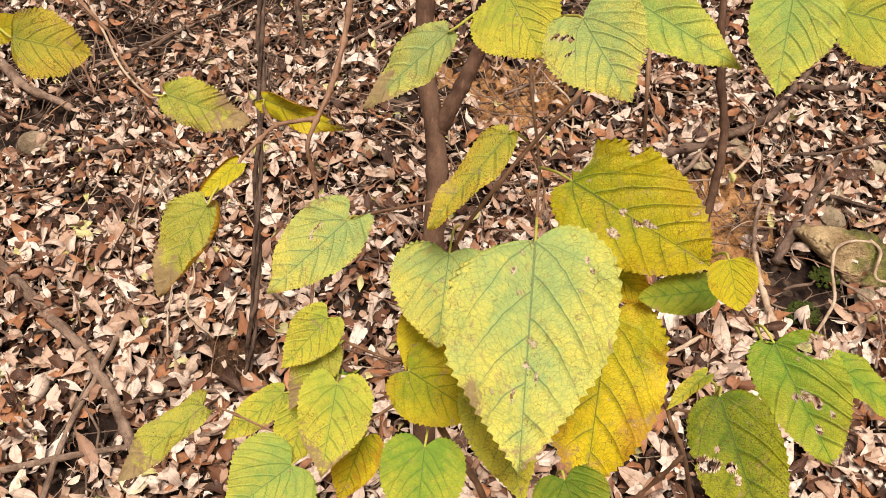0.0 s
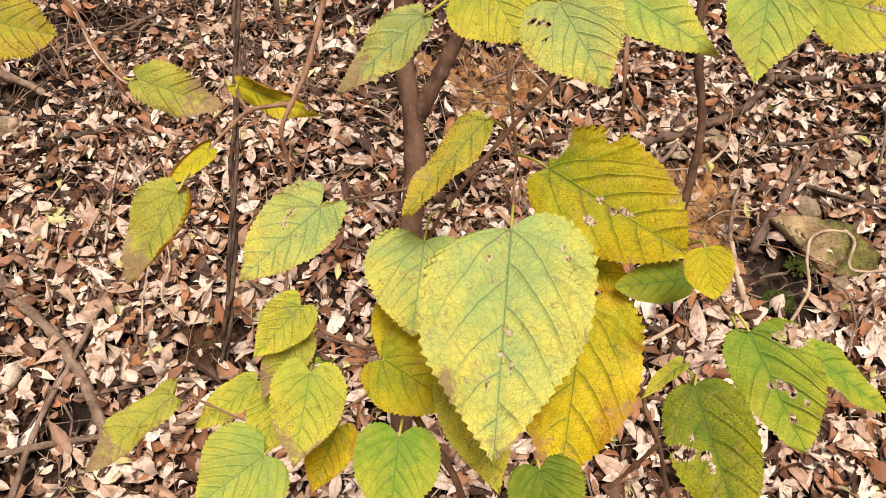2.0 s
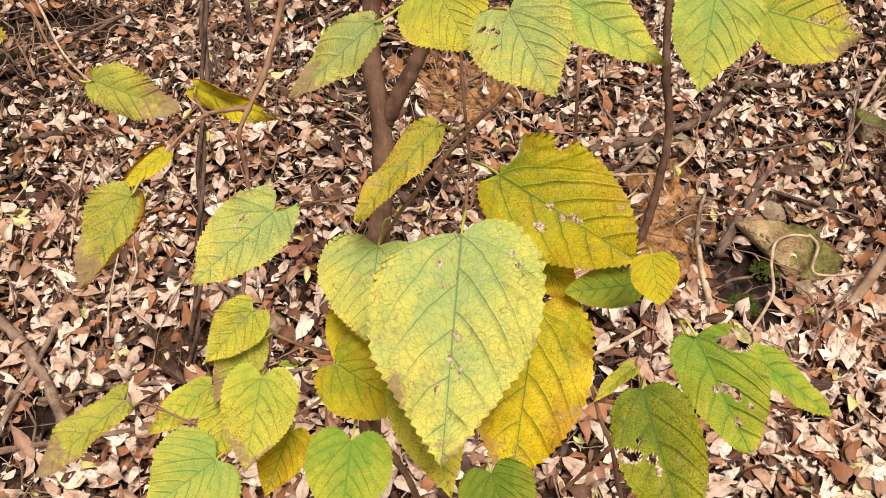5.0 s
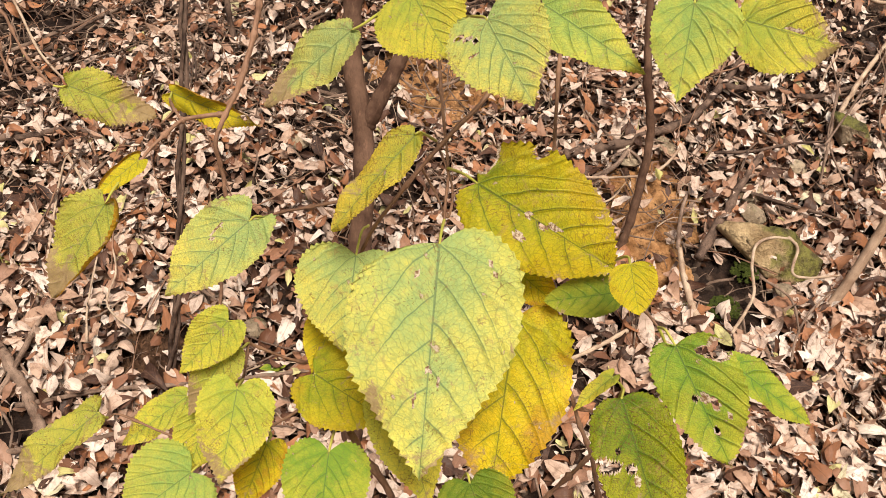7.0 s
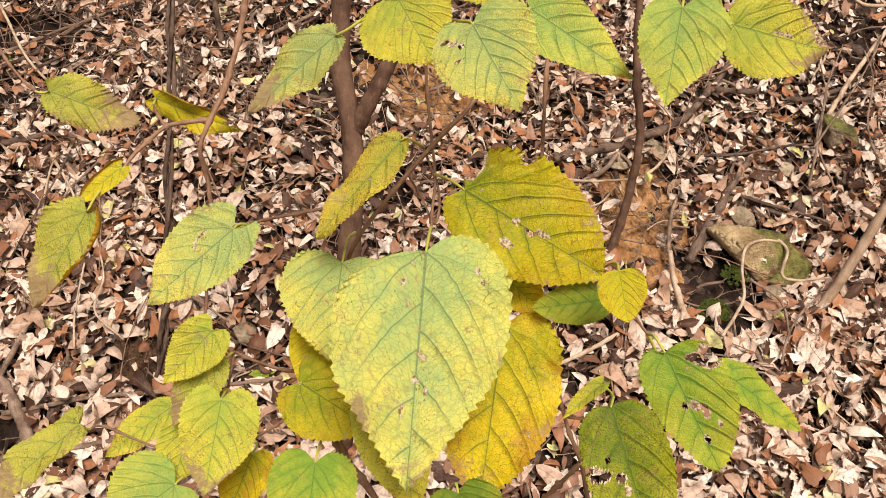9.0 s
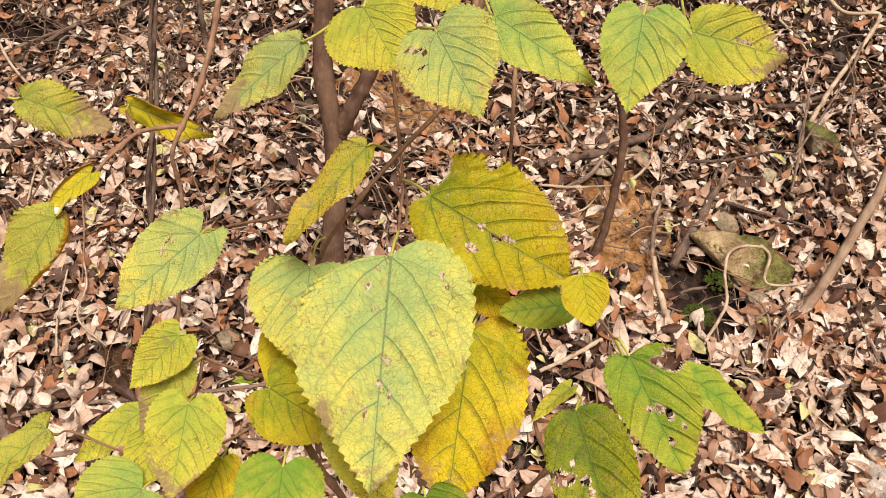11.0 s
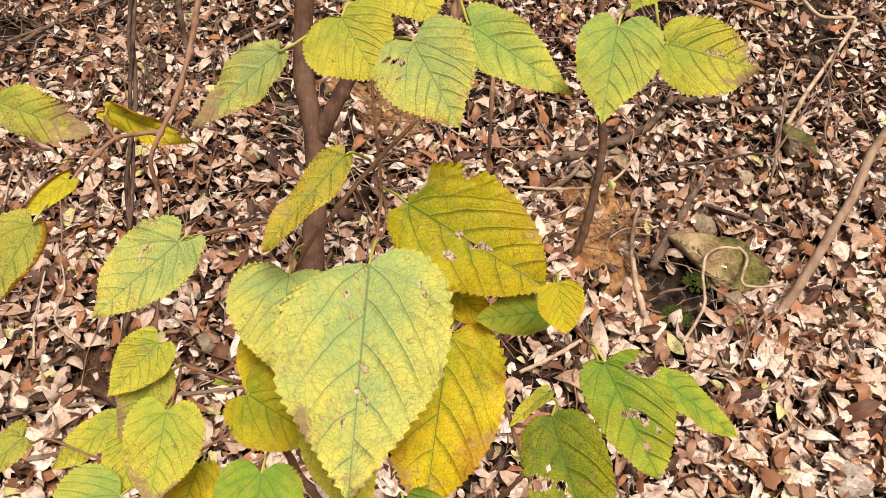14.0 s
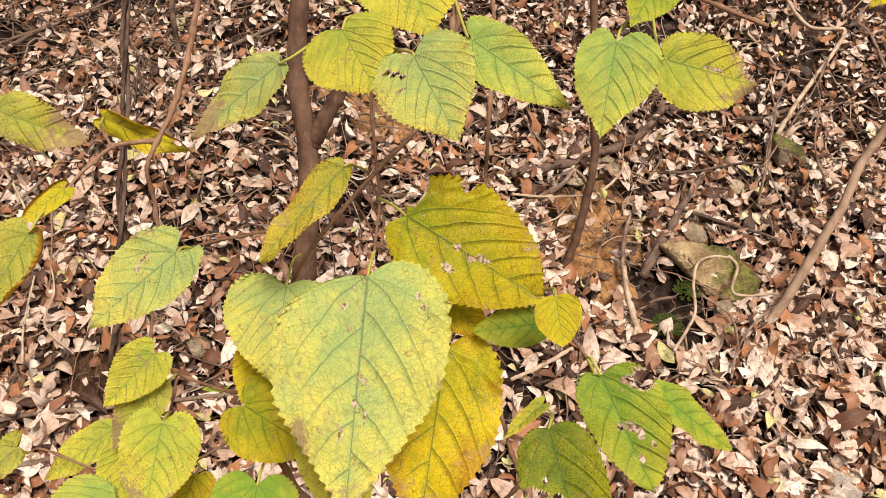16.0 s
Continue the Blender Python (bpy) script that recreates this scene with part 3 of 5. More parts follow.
scatter_litter("leaf_litter", "deep layer of dry tan and brown fallen leaves covering the bank", -1.75, 2.45, 1.0, 3.55, 30000, 11, 0.31, 0.056, 6, 1.02, 0.018)
# bottom layer: decayed leaves whose colour also carries the shade of the gaps
scatter_litter("decayed_litter", "damp dark brown decayed leaves under the dry ones, blackened for the shade in the gaps", -1.75, 2.45, 1.0, 3.55, 26000, 15, 0.45, 0.02, 4, 0.9, 0.002, DECAYED_SHADE, cols=3)
scatter_litter("leaf_litter", "small brown leaf scraps between the fallen leaves", -1.75, 2.45, 1.0, 3.55, 15000, 13, 0.6, 0.045, 4, 0.42, 0.014, cols=3)
scatter_litter("decayed_litter", "dark brown crumbled leaf scraps between the fallen leaves, with gap shade in their colour", -1.75, 2.45, 1.0, 3.55, 8000, 16, 0.7, 0.04, 4, 0.45, 0.012, DECAYED_SHADE, cols=3)
scatter_litter("leaf_litter", "dry brown fallen leaves lying around on the forest floor", -6.6, 7.4, -3.4, 8.0, 52000, 12, 0.35, 0.025, 4, 1.1, soft=True, cols=3)
scatter_litter("leaf_litter", "loose pale dry leaves on top of the litter", -1.75, 0.15, 1.3, 2.95, 4400, 17, 0.36, 0.016, 6, 0.95, 0.050)
scatter_litter("leaf_litter", "loose pale dry leaves below the mossy rock", 0.45, 1.75, 1.3, 2.05, 1900, 18, 0.32, 0.016, 6, 1.0, 0.048)


def fallen_twigs(label, count, material, middle, spread, thick, seed, lift=0.035, arch=0.0):
    """Thin dead twigs and rootlets lying in the leaves."""
    rng = np.random.default_rng(seed)
    vs, fs, uvs, base = [], [], [], 0
    for i in range(count):
        x, y = rng.normal(middle[0], spread[0]), rng.normal(middle[1], spread[1])
        long = i % 2 == 0
        length = rng.gamma(3.0, 0.07)
        a = rng.uniform(0, 2 * np.pi)
        r = (rng.gamma(3.0, 0.0007) + 0.0008) * thick
        if not long:
            length, r = rng.uniform(0.03, 0.11), rng.uniform(0.0007, 0.0016)
        pts = []
        for f in np.linspace(0, 1, 4):
            px = x + length * f * math.cos(a) + rng.normal(0, 0.10) * length
            py = y + length * f * math.sin(a) * 0.8 + rng.normal(0, 0.10) * length
            pts.append((px, py, float(ground_height(px, py)) + lift + rng.uniform(0, 0.03) + arch * math.sin(math.pi * f) * rng.random()))
        v, f, uv = tube(pts, r, r * 0.5, sides=5 if long else 4, seed=i, n=10 if long else 6)
        vs.append(v)
        fs += [tuple(dict.fromkeys(k + base for k in q)) for q in f]
        uvs.append(uv)
        base += len(v)
    me = bpy.data.meshes.new("fallen_twigs")
    me.from_pydata([tuple(p) for p in np.vstack(vs)], [], fs)
    me.polygons.foreach_set("use_smooth", [True] * len(me.polygons))
    me.uv_layers.new(name="run")
    return tagged(part("fallen_twigs", me, material), label, "twigs", kind="stuff")


fallen_twigs("thin dead twigs lying among the fallen leaves", 1500, DEADWOOD, (0.35, 2.2), (1.1, 0.7), 1.0, 21)
fallen_twigs("tangle of thin dark rootlets on the upper bank", 220, DARKWOOD, (-0.75, 2.6), (0.42, 0.33), 0.9, 22)
fallen_twigs("tangle of grey dead twigs on the upper bank", 420, DEADWOOD, (-0.75, 2.6), (0.45, 0.33), 0.9, 24)
fallen_twigs("fine reddish-brown twigs and rootlets matted over the litter", 230, TWIG, (-0.85, 2.55), (0.5, 0.40), 0.7, 25, 0.052, 0.05)
fallen_twigs("dark rootlets matted over the litter", 130, DARKWOOD, (-0.85, 2.62), (0.5, 0.36), 0.85, 26, 0.050, 0.05)
fallen_twigs("fine brown twigs lying over the litter", 280, TWIG, (0.5, 2.3), (1.0, 0.62), 0.7, 27, 0.050, 0.04)
fallen_twigs("pale dry stems lying on the litter", 520, PALEWOOD, (0.35, 2.2), (1.1, 0.7), 0.8, 23)


def stem(name, label, category, material, points, r0, r1, group="", **more):
    """A root, stick or stem that lies on or grows out of the bank."""
    ob = part(name, tube_mesh(name, points, r0, r1, **more), material)
    return tagged(ob, label, category, group)


def twisted_vine(label, points, width, strands):
    """Bare vine stems wound round each other, from the ground up; each strand is a part."""
    root = new("twisted_vine")
    root.location = points[0]
    tagged(root, label, "vine")
    c = spline(points, 56)
    for k in range(strands):
        rng = np.random.default_rng(60 + k)
        a = np.linspace(0, 19 + 3 * k, 56) + 2 * math.pi * k / strands + np.cumsum(rng.normal(0, 0.10, 56))
        off = np.stack([np.cos(a), np.sin(a), 0 * a], 1) * (width * (0.62 + 0.25 * np.sin(a * 0.23 + k)))[:, None]
        part("strand", tube_mesh("strand", c + off, width * (0.62, 0.5, 0.38)[k % 3], width * 0.36, sides=9, n=112, seed=k, rough=0.2), DARKWOOD, root)
    return root


def rock(label, at, size, seed, material, lean=(0, 0, 0)):
    """A broken stone: a coarse block with chipped faces."""
    rng = np.random.default_rng(seed)
    bm = bmesh.new()
    bmesh.ops.create_icosphere(bm, subdivisions=4, radius=1.0)
    cuts = [Vector(rng.normal(size=3)).normalized() for _ in range(11)]
    depth = rng.uniform(0.55, 0.92, 11)
    for v in bm.verts:
        p = v.co.copy()
        for c, d in zip(cuts, depth):
            over = p.dot(c) - d
            if over > 0:
                p -= c * over * 0.94
        p += p.normalized() * (0.05 * noise.noise(p * 3.0 + Vector((seed, 0, 0))) + 0.02 * noise.noise(p * 11.0))
        v.co = Vector((p.x * size[0], p.y * size[1], p.z * size[2]))
    for f in bm.faces:
        f.smooth = True
    ob = part("rock", bm, material)
    ob.matrix_basis = pose(*at, *lean)
    return tagged(ob, label, "rock")


def wedge_rock(label, at, corners, depth, seed, material, lean):
    """A flat-faced broken stone whose face has the given corners (across, up), in metres."""
    bm = bmesh.new()
    bmesh.ops.create_icosphere(bm, subdivisions=5, radius=1.0)
    n = len(corners)
    for v in bm.verts:
        p = v.co.copy()
        a, r = math.atan2(p.z, p.x), math.hypot(p.x, p.z)
        reach = 1.0
        for i in range(n):
            (x0, z0), (x1, z1) = corners[i], corners[(i + 1) % n]
            det = math.cos(a) * (z0 - z1) - math.sin(a) * (x0 - x1)
            if abs(det) > 1e-9:
                t = (x0 * (z0 - z1) - z0 * (x0 - x1)) / det
                s = (math.cos(a) * z0 - math.sin(a) * x0) / det
                if t > 0 and -1e-6 <= s <= 1 + 1e-6:
                    reach = t
        k = r ** 0.55 * reach
        y = depth * math.copysign(abs(p.y) ** 0.6, p.y)
        q = Vector((math.cos(a) * k, y, math.sin(a) * k))
        chip = 0.010 * noise.noise(q * 14 + Vector((seed, 0, 0))) + 0.004 * noise.noise(q * 45)
        crack = noise.noise(Vector((q.x * 9 + q.z * 12, seed, q.z * 5)))
        chip -= 0.008 * max(0.0, 1 - abs(crack) * 14)
        v.co = q + q.normalized() * chip
    for f in bm.faces:
        f.smooth = True
    ob = part("rock", bm, material)
    ob.matrix_basis = pose(*at, *lean)
    return tagged(ob, label, "rock")


def bare_soil():
    """Patches where the clay shows between the leaves."""
    rng = np.random.default_rng(31)
    for cx, cy, rx, ry in BARE:
        bm = bmesh.new()
        rings, steps = 22, 60
        grid = []
        for i in range(rings + 1):
            row = []
            for j in range(steps):
                a, r = 2 * math.pi * j / steps, i / rings * 1.25
                wob = 1 + 0.15 * math.sin(3 * a + cx * 9) + 0.1 * math.sin(7 * a)
                x, y = cx + rx * r * wob * math.cos(a), cy + ry * r * wob * math.sin(a)
                h = (0.045 if cx < -0.3 else 0.014) * (1 - r) - 0.008 * max(0, r - 1) * 4 + 0.022 * noise.noise(Vector((x * 11, y * 16, 1))) + 0.014 * noise.noise(Vector((x * 38, y * 38, 3))) + rng.uniform(-0.004, 0.004) * (3 if cx < -0.3 else 1)
                row.append(bm.verts.new((x, y, float(ground_height(x, y)) + h)))
            grid.append(row)
        for i in range(rings):
            for j in range(steps):
                k = (j + 1) % steps
                f = bm.faces.new((grid[i][j], grid[i + 1][j], grid[i + 1][k], grid[i][k]))
                f.smooth = True
        dark = cx < -0.3
        tagged(part("soil_patch", bm, DARK_EARTH if dark else CLAY), ("crumbly dark brown earth" if dark else "bare orange-brown clay soil") + " showing between fallen leaves", "soil", kind="structure")


bare_soil()


def single_leaves():
    """Fallen leaves on top of the layer, each a piece of the ground's cover."""
    rng = np.random.default_rng(41)
    kinds = []
    for i in range(14):
        co, uv = litter_leaf(rng, 1, 7, 1.1)
        kinds.append(mesh_from("fallen_leaf", co[0], litter_faces(7), True, (("flat", uv[0]),)))
        kinds[-1].materials.append(ONE_LEAF)
    for i in range(290):
        x, y = rng.uniform(-1.1, 1.6), rng.uniform(1.3, 2.5)
        if not bare(np.array([x]), np.array([y]), rng)[0]:
            continue
        ob = new("fallen_leaf", kinds[i % 14])
        ob.parent = ground
        tilt = rng.normal(0, 20, 2)
        m = pose(x, y, float(ground_height(x, y)) + 0.055, 32, 0, 0) @ pose(0, 0, 0, tilt[0] + 180 * (rng.random() < 0.5), tilt[1], rng.uniform(0, 360))
        ob.matrix_basis = m


def moss_clump(at, size, seed):
    """A low cushion of many small mossy tufts."""
    rng = np.random.default_rng(seed)
    bm = bmesh.new()
    for i in range(190):
        a, r = rng.uniform(0, 6.28), size * rng.random() ** 0.6
        s = rng.uniform(0.0025, 0.006)
        m = Matrix.Translation((r * math.cos(a), 0.7 * r * math.sin(a), 0.5 * r * math.sin(a) + 0.012 * (1 - r / size))) @ Matrix.Diagonal((s, s, s * 0.8, 1))
        ball = bmesh.ops.create_icosphere(bm, subdivisions=1, radius=1.0, matrix=m)
        for v in ball["verts"]:
            v.co += Vector(rng.normal(0, 0.25 * s, 3))
    ob = part("moss_clump", bm, MOSS)
    ob.location = at
    return tagged(ob, "dark green moss cushion beside the rock", "moss", kind="stuff")


# ---- mulberry leaves ----
TEETH = 30


def leaf_outline(n, lobe, point, oval, slope=0.0):
    """The margin of one half, from the stalk round to the tip, as (along, across)."""
    c = [(0, 0), (-0.035 * lobe, 0.10), (-0.125 * lobe, 0.34), (-0.10 * lobe, 0.66), (0.06, 0.93), (0.27, 1.0), (0.48, 0.88), (0.68, 0.60),
         (0.84, 0.33 - 0.08 * point), (0.93, 0.16 - 0.08 * point), (1.0, 0.0)]
    blunt = [(0, 0), (-0.02 * lobe, 0.12), (-0.04 * lobe, 0.36), (0.03, 0.64), (0.15, 0.87), (0.35, 1.0), (0.54, 0.97), (0.72, 0.80), (0.87, 0.50), (0.965, 0.22), (1.0, 0.0)]
    c = [(a + (e - a) * oval, b + (g - b) * oval) for (a, b), (e, g) in zip(c, blunt)]
    c = [(a + slope * b ** 1.2 * (1 - a), b) for a, b in c]
    fine = spline([(a, b, 0) for a, b in c], 400)[:, :2]
    run = np.r_[0, np.cumsum(np.linalg.norm(np.diff(fine, axis=0) * (1, 0.55), axis=1))]
    t = np.linspace(0, run[-1], n)
    return np.stack([np.interp(t, run, fine[:, 0]), np.interp(t, run, fine[:, 1])], 1)


def leaf_mesh(base, tip, normal, width, fold, droop, seed, lobe, lobe_right, point, left, right, holes, curls, oval=0.0, jag=0.0, sores=(), slopes=(0, 0)):
    rng = np.random.default_rng(seed)
    base, tip, up = np.array(base), np.array(tip), np.array(normal)
    length = np.linalg.norm(tip - base)
    ax = (tip - base) / length
    up = up - ax * (up @ ax)
    up /= np.linalg.norm(up)
    side = np.cross(up, ax)
    ns, nk = TEETH * 4 + 1, 19
    s = np.linspace(0, 1, ns)
    edges = leaf_outline(ns, lobe, point, oval, slopes[0]), leaf_outline(ns, lobe_right, point, oval, slopes[1])
    saw = (s * TEETH) % 1.0
    tooth = np.where(saw < 0.72, saw / 0.72, (1 - saw) / 0.28) - 0.4
    tooth *= 0.024 * np.clip(s / 0.1, 0, 1) * np.clip((1 - s) / 0.06, 0.25, 1)
    k = np.linspace(0, 1, nk) ** 0.9
    wave = rng.uniform(0, 6.28, 4)
    verts, vein, flat, faces, rolled = [], [], [], [], []
    for sign, wide, edge in ((1, right, edges[1]), (-1, left, edges[0])):
        grad = np.gradient(edge * (length, width / 2), axis=0)
        out = np.stack([-grad[:, 1], grad[:, 0]], 1)
        out /= np.linalg.norm(out, axis=1)[:, None] + 1e-12
        border = edge * (length, width / 2 * wide)
        ripple = 0.5 * np.sin(11 * s + wave[3] + sign) + 0.35 * np.sin(23 * s + wave[1]) + 0.4 * np.interp(s, np.linspace(0, 1, 22), rng.uniform(-1, 1, 22))
        border = border + out * (ripple * (0.012 + 0.05 * jag) * width * np.sin(np.pi * np.clip(s, 0, 1)) ** 0.5)[:, None]
        bite = out * (tooth * (1 + 1.5 * jag) * width * np.repeat(rng.uniform(0.5, 1.5, TEETH + 1), 4)[:ns])[:, None]
        root = np.stack([length * np.clip((s - 0.36) / 0.64, 0, 1) ** 1.35, 0 * s], 1)
        g = root[:, None] + (border - root)[:, None] * k[None, :, None]
        g -= bite[:, None] * (k ** 8)[None, :, None]
        bow = 4 * k * (1 - k)
        g[..., 0] -= (0.022 * length * np.sin(np.pi * s))[:, None] * bow[None]
        u, v = g[..., 0] / length, g[..., 1] / length
        kk, ss = np.broadcast_to(k[None], u.shape), np.broadcast_to(s[:, None], u.shape)
        lane = (u - SLANT * np.abs(v) - BEND * v ** 2) / STEP
        puff = np.abs(np.sin(np.pi * lane)) ** 0.8
        h = fold * np.abs(v) - droop * np.clip(u, 0, 2) ** 2 * (1 - 0.2 * u) + 0.0075 * puff * np.sin(np.pi * kk) ** 0.7
        h += (0.026 + 0.05 * jag) * kk ** 2 * np.sin(9 * u + wave[0] + sign) + 0.012 * kk ** 2 * np.sin(21 * u + wave[1] - sign)
        h += 0.025 * np.sin(3 * u + wave[2]) * v
        # a withering margin rolls over towards the upper side
        turn = curls[1] if sign > 0 else curls[0]
        if turn:
            hub = 0.55 * np.abs(border[:, 1:2]) / length
            past = np.clip(np.abs(v) - hub, 0, None)
            ang = np.clip(past / (0.45 * hub / 0.55 + 1e-4), 0, 1) * turn
            wide_arc = past / np.maximum(ang, 1e-3)
            g[..., 1] = np.where(past > 0, (hub + np.sin(ang) * wide_arc) * length, g[..., 1])
            h = h + np.where(past > 0, (1 - np.cos(ang)) * wide_arc, 0)
        p = base + g[..., :1] * ax + sign * g[..., 1:] * side + (h * length)[..., None] * up
        start = len(verts) * ns * nk
        i = (np.arange(ns - 1)[:, None] * nk + np.arange(nk - 1)[None])
        uc = (u[:-1, :-1] + u[1:, 1:]) / 2
        vc = sign * (v[:-1, :-1] + v[1:, 1:]) / 2
        keep = np.ones(i.shape, bool)
        ragged = 1 + 0.25 * np.sin(40 * uc + 5 * seed) * np.cos(37 * vc + seed)
        rim = np.zeros(i.shape, bool)
        for hu, hv, hr, hw in holes:
            hole = ((uc - hu) / hr) ** 2 + ((vc - hv) / hw) ** 2
            keep &= hole > ragged
            rim |= hole < 1.55 * ragged
        for hu, hv, hr, hw in sores:
            rim |= ((uc - hu) / hr) ** 2 + ((vc - hv) / hw) ** 2 < ragged
        i = i[keep]
        q = np.stack([i, i + nk, i + nk + 1, i + 1], 1) + start
        faces.append(q if sign < 0 else q[:, ::-1])
        rolled.append((np.broadcast_to((k[:-1] > 0.6)[None], keep.shape) & bool(turn) | rim)[keep])
        verts.append(p.reshape(-1, 3))
        vein.append(np.stack([ss, kk], -1).reshape(-1, 2))
        flat.append(np.stack([u, sign * v], -1).reshape(-1, 2))
    me = mesh_from("leaf", np.vstack(verts), np.vstack(faces), True, (("vein", np.vstack(vein)), ("flat", np.vstack(flat))))
    rolled = np.concatenate(rolled)
    if rolled.any() and len(rolled) == len(me.polygons):
        me.polygons.foreach_set("material_index", rolled.astype(int))
    return me


LABELS = {
    "pale": "pale yellow-green toothed leaf with grey-green veins", "lemon": "lemon-yellow toothed leaf with a few brown specks",
    "fresh": "light green toothed leaf with insect holes", "lime": "yellowish lime-green toothed leaf with green veins", "olive": "olive-yellow toothed leaf with dark veins and brown blotches",
    "speckled": "yellow-green toothed leaf covered in brown freckles", "golden": "golden yellow toothed leaf with rusty spots",
    "yellow": "bright yellow toothed leaf", "green": "dark green toothed leaf", "spotted": "green-yellow toothed leaf with dark brown freckles and holes", "tipped": "yellow-green toothed leaf withered brown at the tip", "withered": "pale green toothed leaf with a withered purple-brown tip", "dry": "yellow leaf withering to brown along its edges",
}


def leaf(tree, tone, base, tip, normal, width, stalk=(), fold=0.12, droop=0.06, seed=0, lobe=1.0, lobe_right=None, point=0.6, left=1.0, right=1.0, holes=(), curls=(0, 0), oval=0.0, jag=0.0, sores=(), slopes=(0, 0)):
    """One leaf of the tree with its stalk. stalk: further points, from the blade back to the twig."""
    ob = part("leaf", leaf_mesh(base, tip, normal, width, fold, droop, seed, lobe, lobe if lobe_right is None else lobe_right, point, left, right, holes, curls, oval, jag, sores, slopes), LEAF[tone], tree, LABELS[tone])
    if any(curls) or holes or sores:
        ob.data.materials.append(LEAF["under"] if any(curls) else RIM)
    if len(stalk):
        part("leaf_stalk", tube_mesh("leaf_stalk", [base, *stalk], 0.0008, 0.0011, sides=7, seed=seed), STALK, ob)
    return ob


def branch(tree, material, points, r0, r1, label="", seed=0, knots=6):
    return part("branch", tube_mesh("branch", points, r0, r1, seed=seed, knots=knots), material, tree, label)


def seedling(at, count):
    """A small weed with a few tender leaves on short stalks."""
    at = np.array(at)
    root = new("seedling")
    root.location = at - (0, 0, 0.03)
    tagged(root, "small pale green seedling growing through the litter", "seedling")
    rng = np.random.default_rng(int(count * 7))
    part("stalk", tube_mesh("stalk", [at - (0, 0, 0.03), at + (0.003, 0, 0.0), at + (0, -0.004, 0.025)], 0.0013, 0.001), STALK, root)
    for i in range(count):
        a = 2 * math.pi * (i + rng.uniform(-0.2, 0.2)) / count
        way = np.array([math.cos(a), 0.8 * math.sin(a), 0.25])
        b = at + (0, -0.004, 0.025)
        me = leaf_mesh(b + 0.006 * way, b + rng.uniform(0.024, 0.036) * way, (0, -0.5, 1), 0.020, 0.1, 0.1, i, 0.3, 0.3, 0.3, 1, 1, (), (0, 0))
        part("leaf", me, LEAF["fresh"], root)
    return root


# ---- roots, sticks and stones on the bank ----
stem("root", "dark bare root lying across the leaf-covered bank", "root", DARKWOOD, [(0.5255, 2.1729, 0.8888), (0.6878, 2.2012, 0.9068), (0.7926, 2.2457, 0.9356), (0.9190, 2.2982, 0.9670), (1.0857, 2.4771, 1.0637), (1.1608, 2.5523, 1.1039)], 0.0155, 0.0079, rough=0.22, knots=5, seed=1)
stem("root", "grey-brown root half buried in fallen leaves", "root", DARKWOOD, [(1.0171, 2.4200, 1.0368), (1.0660, 2.4054, 1.0230), (1.1951, 2.4216, 1.0184), (1.3173, 2.4110, 1.0000), (1.4799, 2.4652, 1.0278)], 0.0109, 0.0069, rough=0.22, knots=5, seed=2)
stem("root", "dark root leaning down the bank", "root", DARKWOOD, [(0.8327, 1.8934, 0.7145), (0.9191, 1.9933, 0.7659), (1.0006, 2.0969, 0.8304), (1.0803, 2.1854, 0.8901)], 0.0128, 0.0085, rough=0.22, knots=5, seed=3)
stem("root", "dark root lying beside the mossy rock", "root", DARKWOOD, [(1.0217, 2.1045, 0.8194), (1.0937, 2.0723, 0.7920), (1.1797, 2.0387, 0.7659), (1.2988, 2.0165, 0.7523)], 0.0108, 0.0053, rough=0.22, knots=5, seed=4)
stem("root", "crooked root running down the leaf litter", "root", DEADWOOD, [(-1.2355, 1.9967, 0.7545), (-1.1097, 1.8984, 0.7018), (-0.9871, 1.7949, 0.6492), (-0.8279, 1.6770, 0.5797), (-0.7448, 1.5865, 0.5171), (-0.6946, 1.5230, 0.4717), (-0.6647, 1.4819, 0.4426)], 0.0125, 0.0124, rough=0.22, knots=5, seed=5)
stem("dead_branch", "weathered dead branch lying on fallen leaves", "dead branch", DEADWOOD, [(-0.7415, 1.7799, 0.6435), (-0.7754, 1.6539, 0.5639), (-0.8213, 1.5197, 0.4732), (-0.8357, 1.3902, 0.3932), (-0.8413, 1.3204, 0.3542)], 0.0061, 0.0070, rough=0.13, knots=2, seed=6)
stem("dead_branch", "long grey dead branch lying across the litter", "dead branch", DEADWOOD, [(-1.0052, 1.4163, 0.4207), (-0.8292, 1.4639, 0.4374), (-0.6770, 1.4920, 0.4499), (-0.5197, 1.5146, 0.4643), (-0.4469, 1.5303, 0.4760)], 0.0084, 0.0050, rough=0.13, knots=2, seed=7)
stem("dead_branch", "dead branch lying against the vine foot", "dead branch", DEADWOOD, [(-0.7576, 1.5622, 0.5005), (-0.5737, 1.5956, 0.5198), (-0.4338, 1.6057, 0.5246), (-0.1773, 1.6287, 0.5418), (-0.0739, 1.6426, 0.5534)], 0.0057, 0.0039, rough=0.13, knots=2, seed=8)
stem("dead_branch", "thin grey dead branch on the upper bank", "dead branch", DEADWOOD, [(-1.0324, 2.4739, 1.0625), (-0.8945, 2.5513, 1.1150), (-0.7376, 2.6482, 1.1712), (-0.5873, 2.7529, 1.2403)], 0.0056, 0.0035, rough=0.13, knots=2, seed=9)
